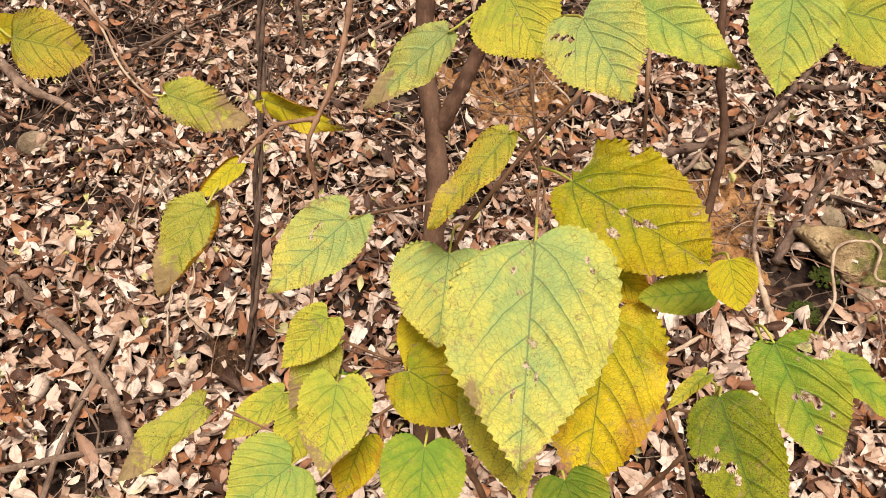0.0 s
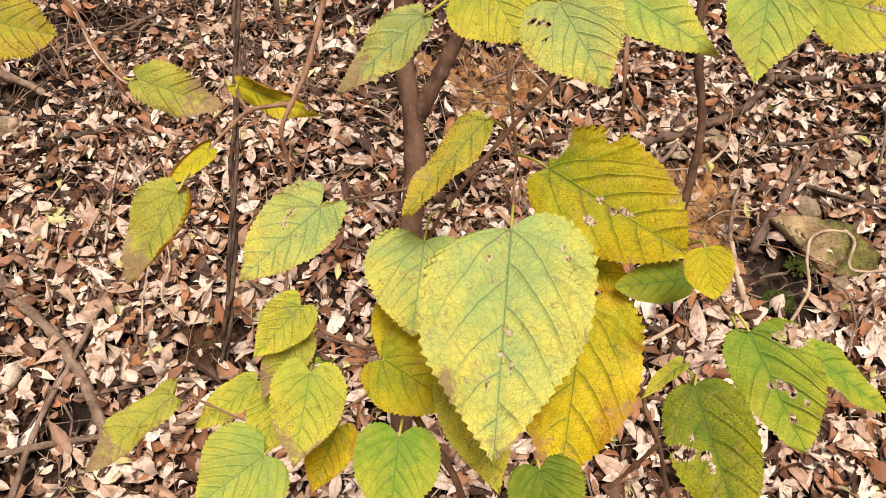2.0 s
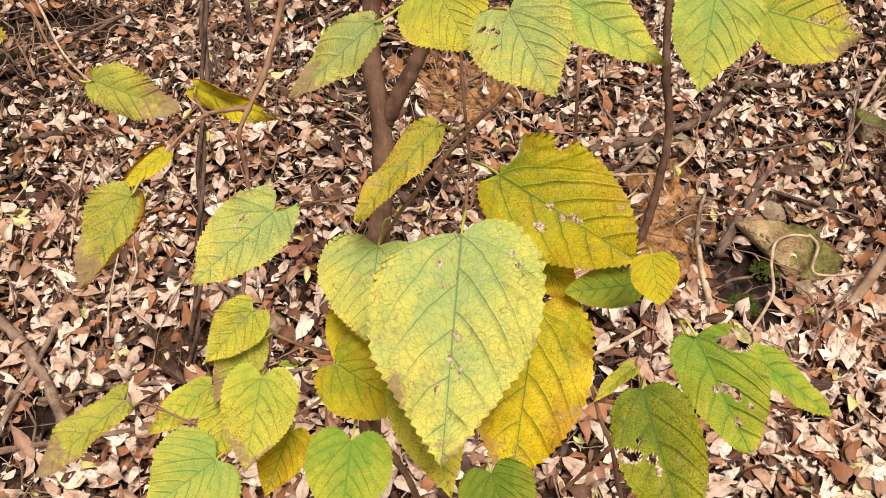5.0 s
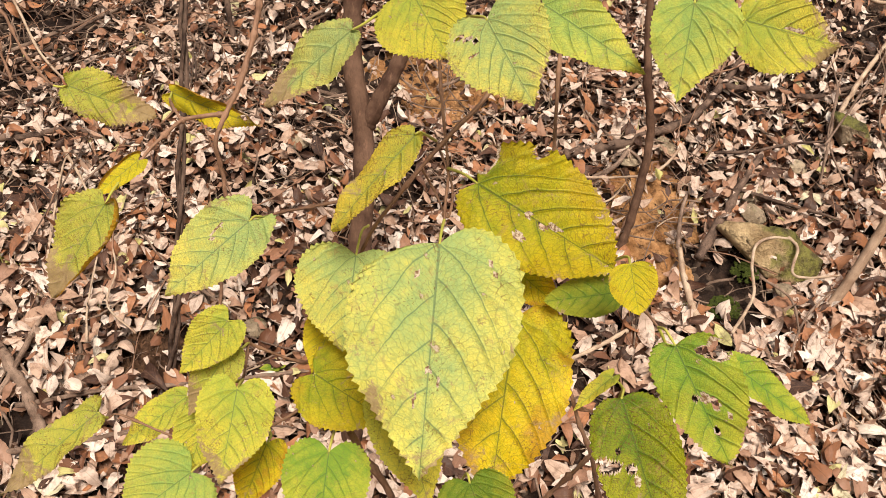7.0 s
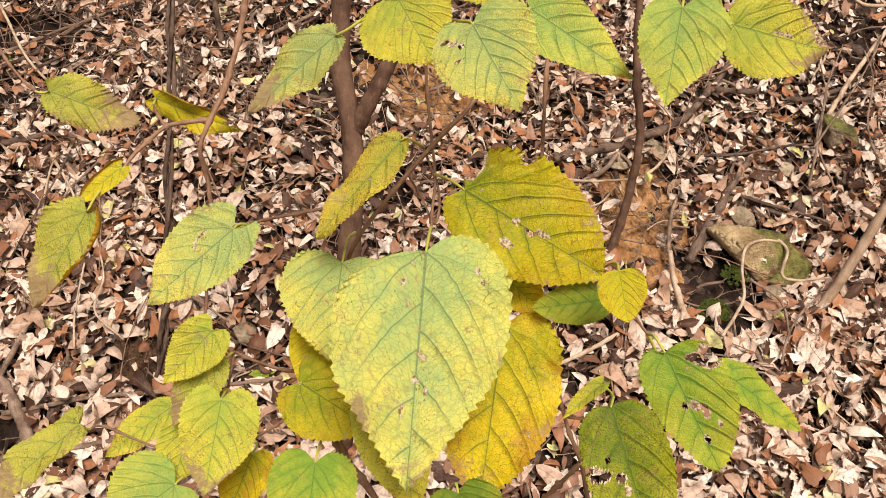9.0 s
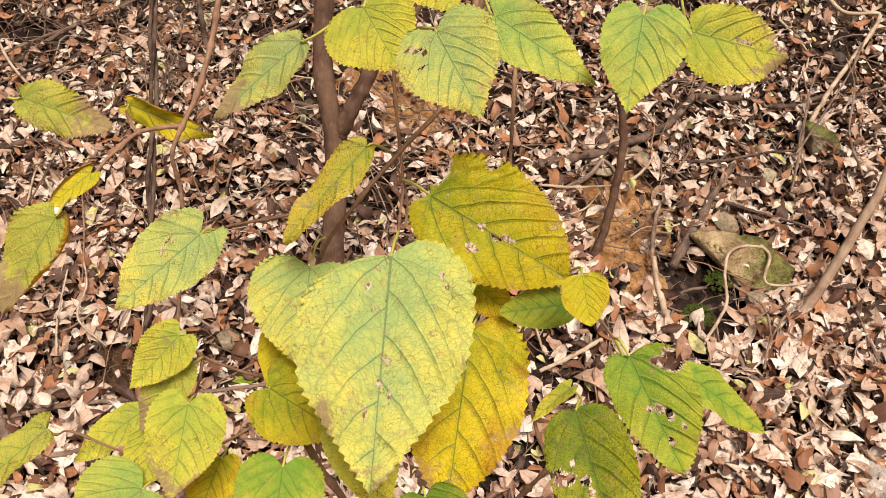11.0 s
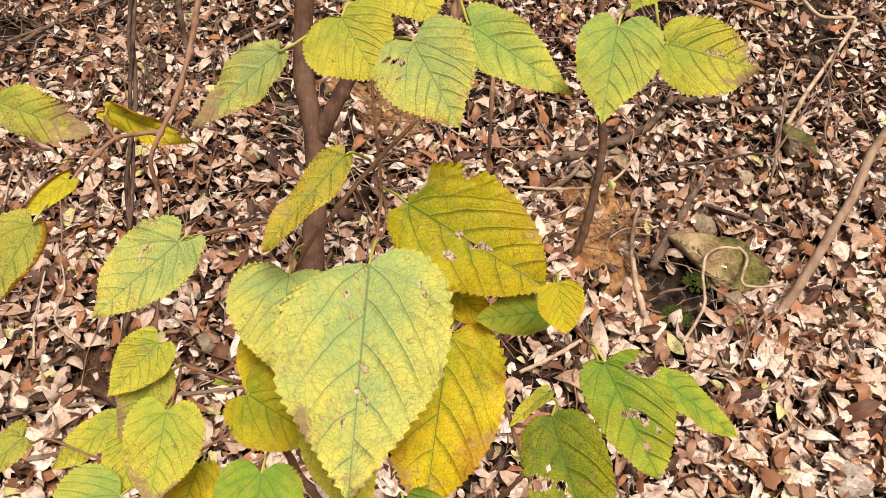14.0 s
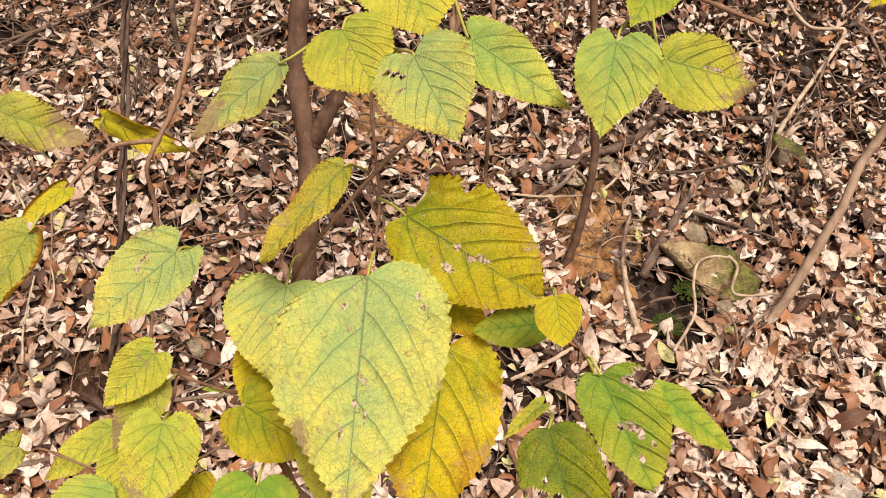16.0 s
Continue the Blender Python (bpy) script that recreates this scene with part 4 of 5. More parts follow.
stem("dead_branch", "thin grey dead branch on the upper bank", "dead branch", DEADWOOD, [(-0.2896, 2.5391, 1.1179), (-0.1946, 2.6019, 1.1585), (-0.1128, 2.6594, 1.1980), (-0.0292, 2.7516, 1.2581)], 0.0058, 0.0044, rough=0.13, knots=2, seed=10)
stem("dead_branch", "pale broken stick lying on leaves", "dead branch", PALEWOOD, [(0.7555, 2.1052, 0.8557), (0.8117, 2.1488, 0.8815), (0.8628, 2.2020, 0.9166)], 0.0046, 0.0031, rough=0.13, knots=2, seed=11)
stem("dead_branch", "pale bare stick lying on leaves", "dead branch", PALEWOOD, [(0.4572, 1.6430, 0.5636), (0.5274, 1.6685, 0.5814), (0.6150, 1.7078, 0.6088)], 0.0046, 0.0054, rough=0.13, knots=2, seed=12)
stem("dead_branch", "short grey stick standing in the bare soil", "dead branch", DEADWOOD, [(0.7835, 1.9092, 0.7304), (0.8124, 2.0032, 0.7844), (0.8406, 2.0597, 0.8180)], 0.0058, 0.0045, rough=0.13, knots=2, seed=13)
stem("dead_branch", "pale stick lying on the litter", "dead branch", PALEWOOD, [(0.7882, 1.9098, 0.7301), (0.7823, 1.8376, 0.6865), (0.7935, 1.7464, 0.6260), (0.8080, 1.6981, 0.5918)], 0.0065, 0.0102, rough=0.13, knots=2, seed=14)
stem("dead_branch", "thin dark twig lying on the litter", "dead branch", DARKWOOD, [(0.9481, 2.1823, 0.8969), (1.0579, 2.1945, 0.8982), (1.1835, 2.2261, 0.9116), (1.3083, 2.2452, 0.9162)], 0.0047, 0.0032, rough=0.13, knots=2, seed=15)
stem("dead_branch", "dark decaying stick in the leaves", "dead branch", DARKWOOD, [(-0.9934, 2.2245, 0.8847), (-0.9053, 2.2278, 0.8933), (-0.8340, 2.2414, 0.9093), (-0.7395, 2.2224, 0.9063)], 0.0106, 0.0045, rough=0.13, knots=2, seed=16)
stem("dead_branch", "bare tan twig bent across the upper bank", "dead branch", PALEWOOD, [(1.3631, 2.3306, 0.9734), (1.4586, 2.4383, 1.0351), (1.5599, 2.5362, 1.1050), (1.6760, 2.6425, 1.1882), (1.7286, 2.7153, 1.2385), (1.6049, 2.7219, 1.2428), (1.5536, 2.8679, 1.3420)], 0.0077, 0.0059, rough=0.13, knots=2, seed=17)
stem("dead_branch", "thin grey twig on the upper bank", "dead branch", DEADWOOD, [(1.8190, 2.5674, 1.1451), (1.8199, 2.6997, 1.2304), (1.8111, 2.7736, 1.2739), (1.9765, 2.9146, 1.3575)], 0.0055, 0.0040, rough=0.13, knots=2, seed=18)
stem("dead_branch", "grey twig lying on the litter", "dead branch", DEADWOOD, [(1.2983, 1.6308, 0.5520), (1.2999, 1.8101, 0.6413), (1.3052, 1.9473, 0.7222)], 0.0035, 0.0031, rough=0.13, knots=2, seed=19)
stem("root", "thick brown root coming out of the bank", "root", DEADWOOD, [(-1.4395, 2.5461, 1.1274), (-1.3149, 2.4770, 1.0715), (-1.2008, 2.4026, 1.0092), (-1.0709, 2.3514, 0.9699)], 0.0188, 0.0098, rough=0.22, knots=5, seed=20)
stem("dead_branch", "long thin tan stem lying down the bank", "dead branch", PALEWOOD, [(-1.1185, 2.6918, 1.2396), (-1.0223, 2.5588, 1.1431), (-0.9435, 2.4486, 1.0658), (-0.8425, 2.3542, 1.0065), (-0.8038, 2.3505, 1.0076)], 0.0044, 0.0032, rough=0.13, knots=2, seed=21)
stem("dead_branch", "thin pale stem standing in the litter", "dead branch", PALEWOOD, [(-0.6314, 1.6750, 0.5941), (-0.6473, 1.7538, 0.6440), (-0.6527, 1.8690, 0.7107)], 0.0025, 0.0020, rough=0.13, knots=2, seed=22)
stem("dead_branch", "thin pale stem curving over the litter", "dead branch", PALEWOOD, [(-0.5281, 1.6969, 0.6033), (-0.6036, 1.7561, 0.6430), (-0.6021, 1.8367, 0.6897), (-0.6340, 1.9207, 0.7392)], 0.0026, 0.0021, rough=0.13, knots=2, seed=23)
stem("dead_branch", "thin grey stem lying down the bank", "dead branch", DEADWOOD, [(-0.3013, 1.7517, 0.6169), (-0.4839, 1.8668, 0.6906), (-0.5664, 1.9473, 0.7431)], 0.0027, 0.0021, rough=0.13, knots=2, seed=24)
stem("dead_branch", "thin pale stem lying beside the bare soil", "dead branch", PALEWOOD, [(0.5098, 2.0774, 0.8619), (0.6009, 2.0742, 0.8568), (0.7116, 2.0883, 0.8581)], 0.0037, 0.0030, rough=0.13, knots=2, seed=25)
stem("dead_branch", "thin bent twig by the rock", "dead branch", DEADWOOD, [(0.9744, 1.8304, 0.6920), (1.0382, 1.7766, 0.6579), (1.0317, 1.6927, 0.6119)], 0.0035, 0.0027, rough=0.13, knots=2, seed=26)
stem("dead_branch", "thin bent twig by the rock", "dead branch", DEADWOOD, [(0.9906, 1.6288, 0.5737), (1.0275, 1.6926, 0.6119), (1.0895, 1.7570, 0.6455), (1.1474, 1.7957, 0.6641)], 0.0033, 0.0021, rough=0.13, knots=2, seed=27)
stem("root", "forked root under the sapling", "root", DEADWOOD, [(0.5408, 2.0660, 0.8349), (0.6424, 2.1229, 0.8634), (0.6992, 2.1785, 0.8967)], 0.0075, 0.0055, rough=0.22, knots=5, seed=28)
stem("vine", "bare tan vine looping over the mossy rock", "vine", PALEWOOD, [(0.8472, 1.6581, 0.6326), (0.8900, 1.7016, 0.6607), (0.9257, 1.7488, 0.6884), (0.9420, 1.8199, 0.7288), (0.9683, 1.8738, 0.7575), (1.0165, 1.8994, 0.7681), (1.0697, 1.9005, 0.7651)], 0.0040, 0.0036, rough=0.08, knots=2, seed=29)
stem("vine", "bare tan vine hanging over the rock face", "vine", PALEWOOD, [(1.0634, 1.9046, 0.7679), (1.0795, 1.8755, 0.7500), (1.0429, 1.8102, 0.7159), (1.0795, 1.7975, 0.7072), (1.1631, 1.8066, 0.7094)], 0.0043, 0.0028, rough=0.13, knots=2, seed=30)
twisted_vine("dark bare vine stems twisted together, rising from the litter", [(-0.4515, 1.6371, 0.4741), (-0.4289, 1.6330, 0.5991), (-0.3986, 1.6173, 0.7785), (-0.3755, 1.6287, 0.9670), (-0.3587, 1.6440, 1.1393), (-0.3470, 1.6698, 1.2867), (-0.3388, 1.7107, 1.4646), (-0.3306, 1.7472, 1.6336)], 0.0095, 3)
stem("sapling", "dark bare sapling stem standing on the bank", "sapling", BARK, [(0.6388, 1.9488, 0.7014), (0.6565, 1.9537, 0.7560), (0.6749, 1.9536, 0.8737), (0.6832, 1.9608, 1.0050), (0.6538, 1.9681, 1.1768), (0.6384, 1.9768, 1.3307), (0.5974, 1.9911, 1.6763)], 0.0125, 0.0078, rough=0.13, knots=2, seed=32)
stem("sapling", "pale tan sapling stem leaning out of the bank", "sapling", SAPLING, [(1.1232, 1.8032, 0.5686), (1.1619, 1.8031, 0.6281), (1.2135, 1.8135, 0.7383), (1.2589, 1.8263, 0.8518), (1.2978, 1.8391, 0.9393), (1.3285, 1.8608, 1.0437), (1.3776, 1.8698, 1.1502), (1.4279, 1.9023, 1.3559), (1.4031, 1.9407, 1.6723)], 0.0138, 0.0100, rough=0.06, knots=2, seed=33)
stem("sapling", "thin dark sapling stem on the upper bank", "sapling", DARKWOOD, [(-0.4175, 2.5229, 1.0382), (-0.4167, 2.5312, 1.1159), (-0.4243, 2.5232, 1.2133), (-0.4217, 2.5329, 1.3950)], 0.0109, 0.0071, rough=0.13, knots=2, seed=34)
wedge_rock("buff sandstone rock with green moss, wedged in the bank", (1.0293, 1.9150, 0.7130), [(-0.143, 0.068), (-0.111, 0.083), (-0.030, 0.079), (0.056, 0.059), (0.141, -0.012), (0.120, -0.053), (0.059, -0.079), (-0.011, -0.056), (-0.096, 0.023)], 0.036, 5, HALF_MOSSY, (-22, 0, -4))
stem("dead_branch", "thick decaying piece of wood half sunk in leaves", "dead branch", DEADWOOD, [(-0.6648, 1.6129, 0.4999), (-0.6273, 1.6444, 0.5197), (-0.5719, 1.6909, 0.5487)], 0.021, 0.016, rough=0.25, knots=3, seed=71)
stem("dead_branch", "thin grey twig standing out of the litter", "dead branch", DEADWOOD, [(1.2181, 2.0884, 0.8446), (1.3009, 2.2430, 0.9413), (1.3863, 2.4126, 1.0473), (1.4873, 2.5572, 1.1378)], 0.0036, 0.0022, rough=0.13, knots=3, seed=72)
stem("dead_branch", "thin grey twig standing out of the litter", "dead branch", DEADWOOD, [(1.2896, 2.0811, 0.8400), (1.2879, 2.2250, 0.9300), (1.3672, 2.3735, 1.0229), (1.3876, 2.4922, 1.0971)], 0.0032, 0.002, rough=0.13, knots=3, seed=73)
stem("dead_branch", "thin grey twig standing out of the litter", "dead branch", DEADWOOD, [(1.4546, 2.1533, 0.8734), (1.4662, 2.2858, 0.9562), (1.5462, 2.4498, 1.0588), (1.5588, 2.5524, 1.1230)], 0.0034, 0.0022, rough=0.13, knots=3, seed=74)
stem("dead_branch", "thin pale twig fallen across grey twigs", "dead branch", DEADWOOD, [(1.2634, 2.1913, 0.9207), (1.3947, 2.3232, 1.0033), (1.5435, 2.4827, 1.1030), (1.6263, 2.5897, 1.1699)], 0.0034, 0.0022, rough=0.13, knots=3, seed=75)
stem("root", "pinkish root hanging over bare clay", "root", TWIG, [(0.6466, 2.1359, 0.8271), (0.6482, 2.0716, 0.7868), (0.6224, 2.0093, 0.7479), (0.6257, 1.9569, 0.7151)], 0.0042, 0.0028, rough=0.13, knots=3, seed=76)
stem("root", "pinkish root hanging over bare clay", "root", TWIG, [(0.6880, 2.1201, 0.8172), (0.6960, 2.0611, 0.7803), (0.6607, 2.0021, 0.7433), (0.6590, 1.9424, 0.7060)], 0.0036, 0.0024, rough=0.13, knots=3, seed=77)
stem("root", "thin root crossing bare clay", "root", DEADWOOD, [(0.7879, 1.9139, 0.6882), (0.7606, 1.8710, 0.6614), (0.7745, 1.7886, 0.6098), (0.8133, 1.7462, 0.5833)], 0.0048, 0.0036, rough=0.13, knots=3, seed=78)
stem("dead_branch", "thin stem fallen across the litter", "dead branch", DEADWOOD, [(0.4070, 2.6360, 1.1635), (0.4693, 2.4744, 1.0624), (0.5257, 2.2889, 0.9463), (0.5610, 2.2162, 0.9009)], 0.0034, 0.0026, rough=0.13, knots=3, seed=79)
stem("dead_branch", "pale stem fallen across the litter", "dead branch", PALEWOOD, [(0.5719, 2.4772, 1.0642), (0.5842, 2.3815, 1.0043), (0.6226, 2.3051, 0.9565)], 0.0036, 0.0028, rough=0.13, knots=3, seed=80)
stem("dead_branch", "thin tan stem lying on the litter", "dead branch", PALEWOOD, [(-0.7737, 1.8758, 0.6998), (-0.7955, 2.0746, 0.8241), (-0.7935, 2.1680, 0.8825)], 0.0032, 0.0024, rough=0.13, knots=3, seed=81)
stem("dead_branch", "thin grey stem lying on the litter", "dead branch", DEADWOOD, [(-0.6760, 2.1539, 0.8737), (-0.7318, 2.0754, 0.8246), (-0.7468, 2.0452, 0.8057)], 0.0032, 0.0024, rough=0.13, knots=3, seed=82)
stem("dead_branch", "thin tan stem lying on the litter", "dead branch", PALEWOOD, [(-0.8105, 2.1677, 0.8823), (-0.7493, 2.0904, 0.8340), (-0.7193, 2.0455, 0.8059)], 0.0042, 0.003, rough=0.13, knots=3, seed=83)
stem("dead_branch", "thin dark stem lying on the litter", "dead branch", DARKWOOD, [(-0.2788, 1.9585, 0.7397), (-0.1915, 1.9138, 0.7117), (-0.1069, 1.8892, 0.6963), (-0.0501, 1.8484, 0.6708)], 0.0036, 0.0026, rough=0.13, knots=3, seed=84)
stem("dead_branch", "dark stick lying on the litter", "dead branch", DARKWOOD, [(-1.0139, 2.4340, 1.0371), (-0.9223, 2.4930, 1.0740), (-0.8202, 2.5946, 1.1376), (-0.6744, 2.6827, 1.1927)], 0.006, 0.004, rough=0.13, knots=3, seed=85)
stem("dead_branch", "dark stick lying on the litter", "dead branch", DARKWOOD, [(-0.3392, 2.5339, 1.0996), (-0.2120, 2.5944, 1.1375), (-0.1140, 2.6605, 1.1788)], 0.0052, 0.004, rough=0.13, knots=3, seed=86)
stem("dead_branch", "thin brown twig lying on the litter", "dead branch", DARKWOOD, [(0.9976, 2.0926, 0.8236), (1.1134, 2.0538, 0.7993), (1.2144, 2.0232, 0.7802), (1.2534, 2.0080, 0.7706)], 0.005, 0.0034, rough=0.13, knots=3, seed=87)
rock("rounded mossy rock lying in fallen leaves", (1.3906, 2.2847, 0.9254), (0.095, 0.05, 0.045), 8, MOSSY, (25, 48, 0))
moss_clump((0.8799, 1.7886, 0.6259), 0.04, 1)
moss_clump((0.9633, 1.8912, 0.6731), 0.035, 2)
rock("small buff stone lying in the leaf litter", (-1.1403, 2.2575, 0.8930), (0.05, 0.04, 0.032), 9, STONE, (30, 10, 10))
rock("grey stone lying among dry leaves", (1.2009, 1.4299, 0.4079), (0.066, 0.05, 0.032), 12, GREYSTONE, (30, -20, 30))
rock("dull stone half buried in leaves", (-0.2689, 1.7452, 0.5931), (0.036, 0.03, 0.02), 14, STONE, (30, 0, 60))
rock("buff stone half buried in the bank", (0.8231, 2.2185, 0.8954), (0.04, 0.03, 0.025), 15, STONE, (20, 30, 0))
rock("buff stone half buried in the bank", (1.0474, 2.1210, 0.8049), (0.06, 0.04, 0.03), 16, STONE, (20, 0, 20))
rock("small buff stone lying by the sapling", (0.7125, 2.1805, 0.8727), (0.032, 0.026, 0.0124), 30, STONE, (32, -15, 0))
rock("flat buff stone lying by the sapling", (0.8218, 2.2268, 0.9016), (0.036, 0.03, 0.0124), 31, STONE, (32, -8, 61))
rock("flat buff stone above the mossy rock", (1.0256, 2.0302, 0.7786), (0.05, 0.034, 0.0124), 32, STONE, (32, -1, 32))
rock("small buff stone among leaves below the rock", (1.0478, 1.8284, 0.6525), (0.028, 0.022, 0.0112), 33, STONE, (32, 6, 3))
rock("small buff stone beside the root", (0.9493, 2.3348, 0.9692), (0.03, 0.03, 0.0124), 34, STONE, (32, 13, 64))
rock("flat grey-buff stone lying in leaves", (1.1910, 2.1674, 0.8645), (0.034, 0.026, 0.0099), 35, STONE, (32, -10, 35))
rock("flat buff stone behind the trunk", (-0.2081, 2.2159, 0.8948), (0.04, 0.03, 0.0124), 36, STONE, (32, -3, 6))


# ---- the mulberry tree ----
tree = new("mulberry_tree")
tree.location = (-0.0372, 1.5104, 0.4128)
tagged(tree, "young mulberry tree with yellow-green autumn leaves on thin twigs", "tree")
part("trunk", tube_mesh("trunk", [(-0.0372, 1.5104, 0.4128), (-0.0191, 1.4400, 0.7510), (-0.0107, 1.4806, 0.9284), (-0.0028, 1.5178, 1.0527), (-0.0057, 1.5524, 1.1468), (-0.0251, 1.5865, 1.2604), (-0.0222, 1.6157, 1.3673), (-0.0095, 1.6544, 1.5183), (-0.0013, 1.7364, 1.7354)], 0.024, 0.015, sides=16, seed=3, knots=3, rough=0.08), BARK, tree, "smooth grey-brown trunk that forks")
branch(tree, BARK, [(0.0027, 1.5533, 1.1500), (0.0258, 1.5518, 1.1965), (0.0562, 1.5574, 1.2589), (0.0984, 1.5646, 1.3495), (0.1408, 1.5702, 1.4369), (0.1707, 1.5657, 1.6163)], 0.0170, 0.0093, seed=47)
branch(tree, BARK, [(0.1707, 1.5657, 1.6163), (0.1611, 1.3409, 1.7256), (0.1513, 1.0767, 1.7533), (0.1367, 0.8312, 1.6807), (0.1312, 0.7220, 1.5922)], 0.0093, 0.0027, seed=48)
branch(tree, BARK, [(-0.0013, 1.7364, 1.7354), (-0.0300, 1.3982, 1.8142), (-0.0430, 1.0281, 1.7376), (-0.0509, 0.8191, 1.6034), (-0.0562, 0.7600, 1.5263)], 0.0090, 0.0032, seed=49)
branch(tree, TWIG, [(0.1312, 0.7220, 1.5922), (0.1377, 0.6805, 1.5419), (0.1302, 0.6344, 1.5028), (0.1101, 0.6079, 1.4680), (0.0857, 0.5977, 1.4431), (0.0650, 0.5886, 1.4210), (0.0444, 0.5831, 1.3949), (0.0298, 0.5838, 1.3711), (0.0128, 0.5985, 1.3182), (0.0014, 0.5859, 1.2672)], 0.0019, 0.0013, seed=50)
branch(tree, TWIG, [(0.1312, 0.7220, 1.5922), (0.1606, 0.7059, 1.5634), (0.1685, 0.6734, 1.5204), (0.1646, 0.6490, 1.4809), (0.1626, 0.6333, 1.4480), (0.1596, 0.6111, 1.4132), (0.1558, 0.5949, 1.3675)], 0.0017, 0.0012, seed=51)
branch(tree, TWIG, [(0.1377, 0.6805, 1.5419), (0.1047, 0.6527, 1.5367), (0.0800, 0.6321, 1.5019), (0.0768, 0.6189, 1.4856), (0.0794, 0.6039, 1.4548), (0.0833, 0.5871, 1.4207), (0.0809, 0.5680, 1.4039), (0.0796, 0.5537, 1.3971)], 0.0014, 0.0009, seed=52)
branch(tree, TWIG, [(0.0650, 0.5886, 1.4210), (0.0758, 0.5995, 1.3992), (0.0832, 0.5730, 1.3915), (0.0860, 0.5820, 1.4105), (0.0757, 0.6054, 1.4344)], 0.0008, 0.0008, seed=53)
branch(tree, TWIG, [(-0.0562, 0.7600, 1.5263), (-0.0604, 0.7485, 1.5018), (-0.0659, 0.7351, 1.4732), (-0.0759, 0.7199, 1.4404), (-0.0864, 0.7107, 1.4197), (-0.0943, 0.7014, 1.3992), (-0.0916, 0.7009, 1.3755), (-0.0876, 0.6887, 1.3510), (-0.0918, 0.6740, 1.2968), (-0.0942, 0.6580, 1.2633)], 0.0025, 0.0014, seed=54)
branch(tree, TWIG, [(-0.0864, 0.7104, 1.4189), (-0.1043, 0.7106, 1.4166), (-0.1214, 0.7100, 1.4127), (-0.1329, 0.6959, 1.4048), (-0.1422, 0.6815, 1.3966), (-0.1460, 0.6681, 1.3912)], 0.0020, 0.0011, seed=55)
branch(tree, TWIG, [(-0.1214, 0.7100, 1.4127), (-0.1313, 0.7250, 1.4192), (-0.1368, 0.7381, 1.4225)], 0.0011, 0.0009, seed=56)
branch(tree, TWIG, [(0.0287, 0.6284, 1.3824), (0.0071, 0.6283, 1.3789), (-0.0157, 0.6091, 1.3818), (-0.0316, 0.5807, 1.3895), (-0.0391, 0.5617, 1.3951)], 0.0015, 0.0007, seed=57)
branch(tree, TWIG, [(0.0014, 0.5859, 1.2672), (-0.0207, 0.5787, 1.2720), (-0.0427, 0.5666, 1.2896), (-0.0531, 0.5611, 1.2996), (-0.0593, 0.5474, 1.3164)], 0.0013, 0.0010, seed=58)
branch(tree, TWIG, [(-0.0531, 0.5611, 1.2996), (-0.0528, 0.5468, 1.2932), (-0.0515, 0.5247, 1.2937)], 0.0010, 0.0007, seed=59)
branch(tree, TWIG, [(0.1900, 0.5975, 1.3438), (0.1738, 0.5822, 1.3095), (0.1679, 0.5680, 1.2793), (0.1777, 0.5584, 1.2610), (0.1850, 0.5472, 1.2388), (0.1939, 0.5367, 1.2186), (0.2053, 0.5379, 1.1768), (0.2413, 0.5721, 1.0689), (0.3051, 0.6745, 0.8302)], 0.0012, 0.0019, seed=60)
branch(tree, TWIG, [(0.1939, 0.5367, 1.2186), (0.1792, 0.5312, 1.2049), (0.1625, 0.5394, 1.1732)], 0.0017, 0.0015, seed=61)
branch(tree, TWIG, [(0.1828, 0.5524, 1.2492), (0.1932, 0.5507, 1.2474), (0.2031, 0.5326, 1.2575)], 0.0015, 0.0008, seed=62)
branch(tree, TWIG, [(-0.2952, 0.8277, 1.4679), (-0.2710, 0.7931, 1.4462), (-0.2496, 0.7725, 1.4299), (-0.2359, 0.7583, 1.4257)], 0.0012, 0.0009, seed=63)
branch(tree, TWIG, [(-0.5250, 1.1149, 1.6116), (-0.4055, 0.9522, 1.5240), (-0.2952, 0.8277, 1.4679)], 0.0028, 0.0012, seed=64)
branch(tree, BARK, [(-0.0509, 0.8191, 1.6034), (-0.2304, 1.0146, 1.6804), (-0.5250, 1.1149, 1.6116)], 0.0028, 0.0028, seed=65)
branch(tree, TWIG, [(0.1558, 0.5949, 1.3675), (0.1900, 0.5975, 1.3438), (0.2153, 0.5485, 1.3385), (0.2224, 0.5242, 1.3353)], 0.0012, 0.0009, seed=66)
branch(tree, TWIG, [(0.2995, 0.6944, 1.5613), (0.2812, 0.6654, 1.5445), (0.2422, 0.6015, 1.5443)], 0.0010, 0.0007, seed=67)
branch(tree, TWIG, [(0.1312, 0.7220, 1.5922), (0.2175, 0.7446, 1.6064), (0.2995, 0.6944, 1.5613), (0.3786, 0.6755, 1.5344)], 0.0023, 0.0015, seed=68)
branch(tree, TWIG, [(0.0014, 0.5859, 1.2672), (-0.0080, 0.5671, 1.2500), (-0.0421, 0.5421, 1.2390), (-0.0739, 0.5227, 1.2400), (-0.1049, 0.5278, 1.2458), (-0.1347, 0.5273, 1.2630), (-0.1408, 0.5187, 1.2673)], 0.0011, 0.0007, seed=69)
branch(tree, TWIG, [(0.0014, 0.5859, 1.2672), (0.0087, 0.5626, 1.2432), (0.0256, 0.5471, 1.2139), (0.0512, 0.5429, 1.1630), (0.0654, 0.6434, 0.9586)], 0.0015, 0.0033, seed=70)
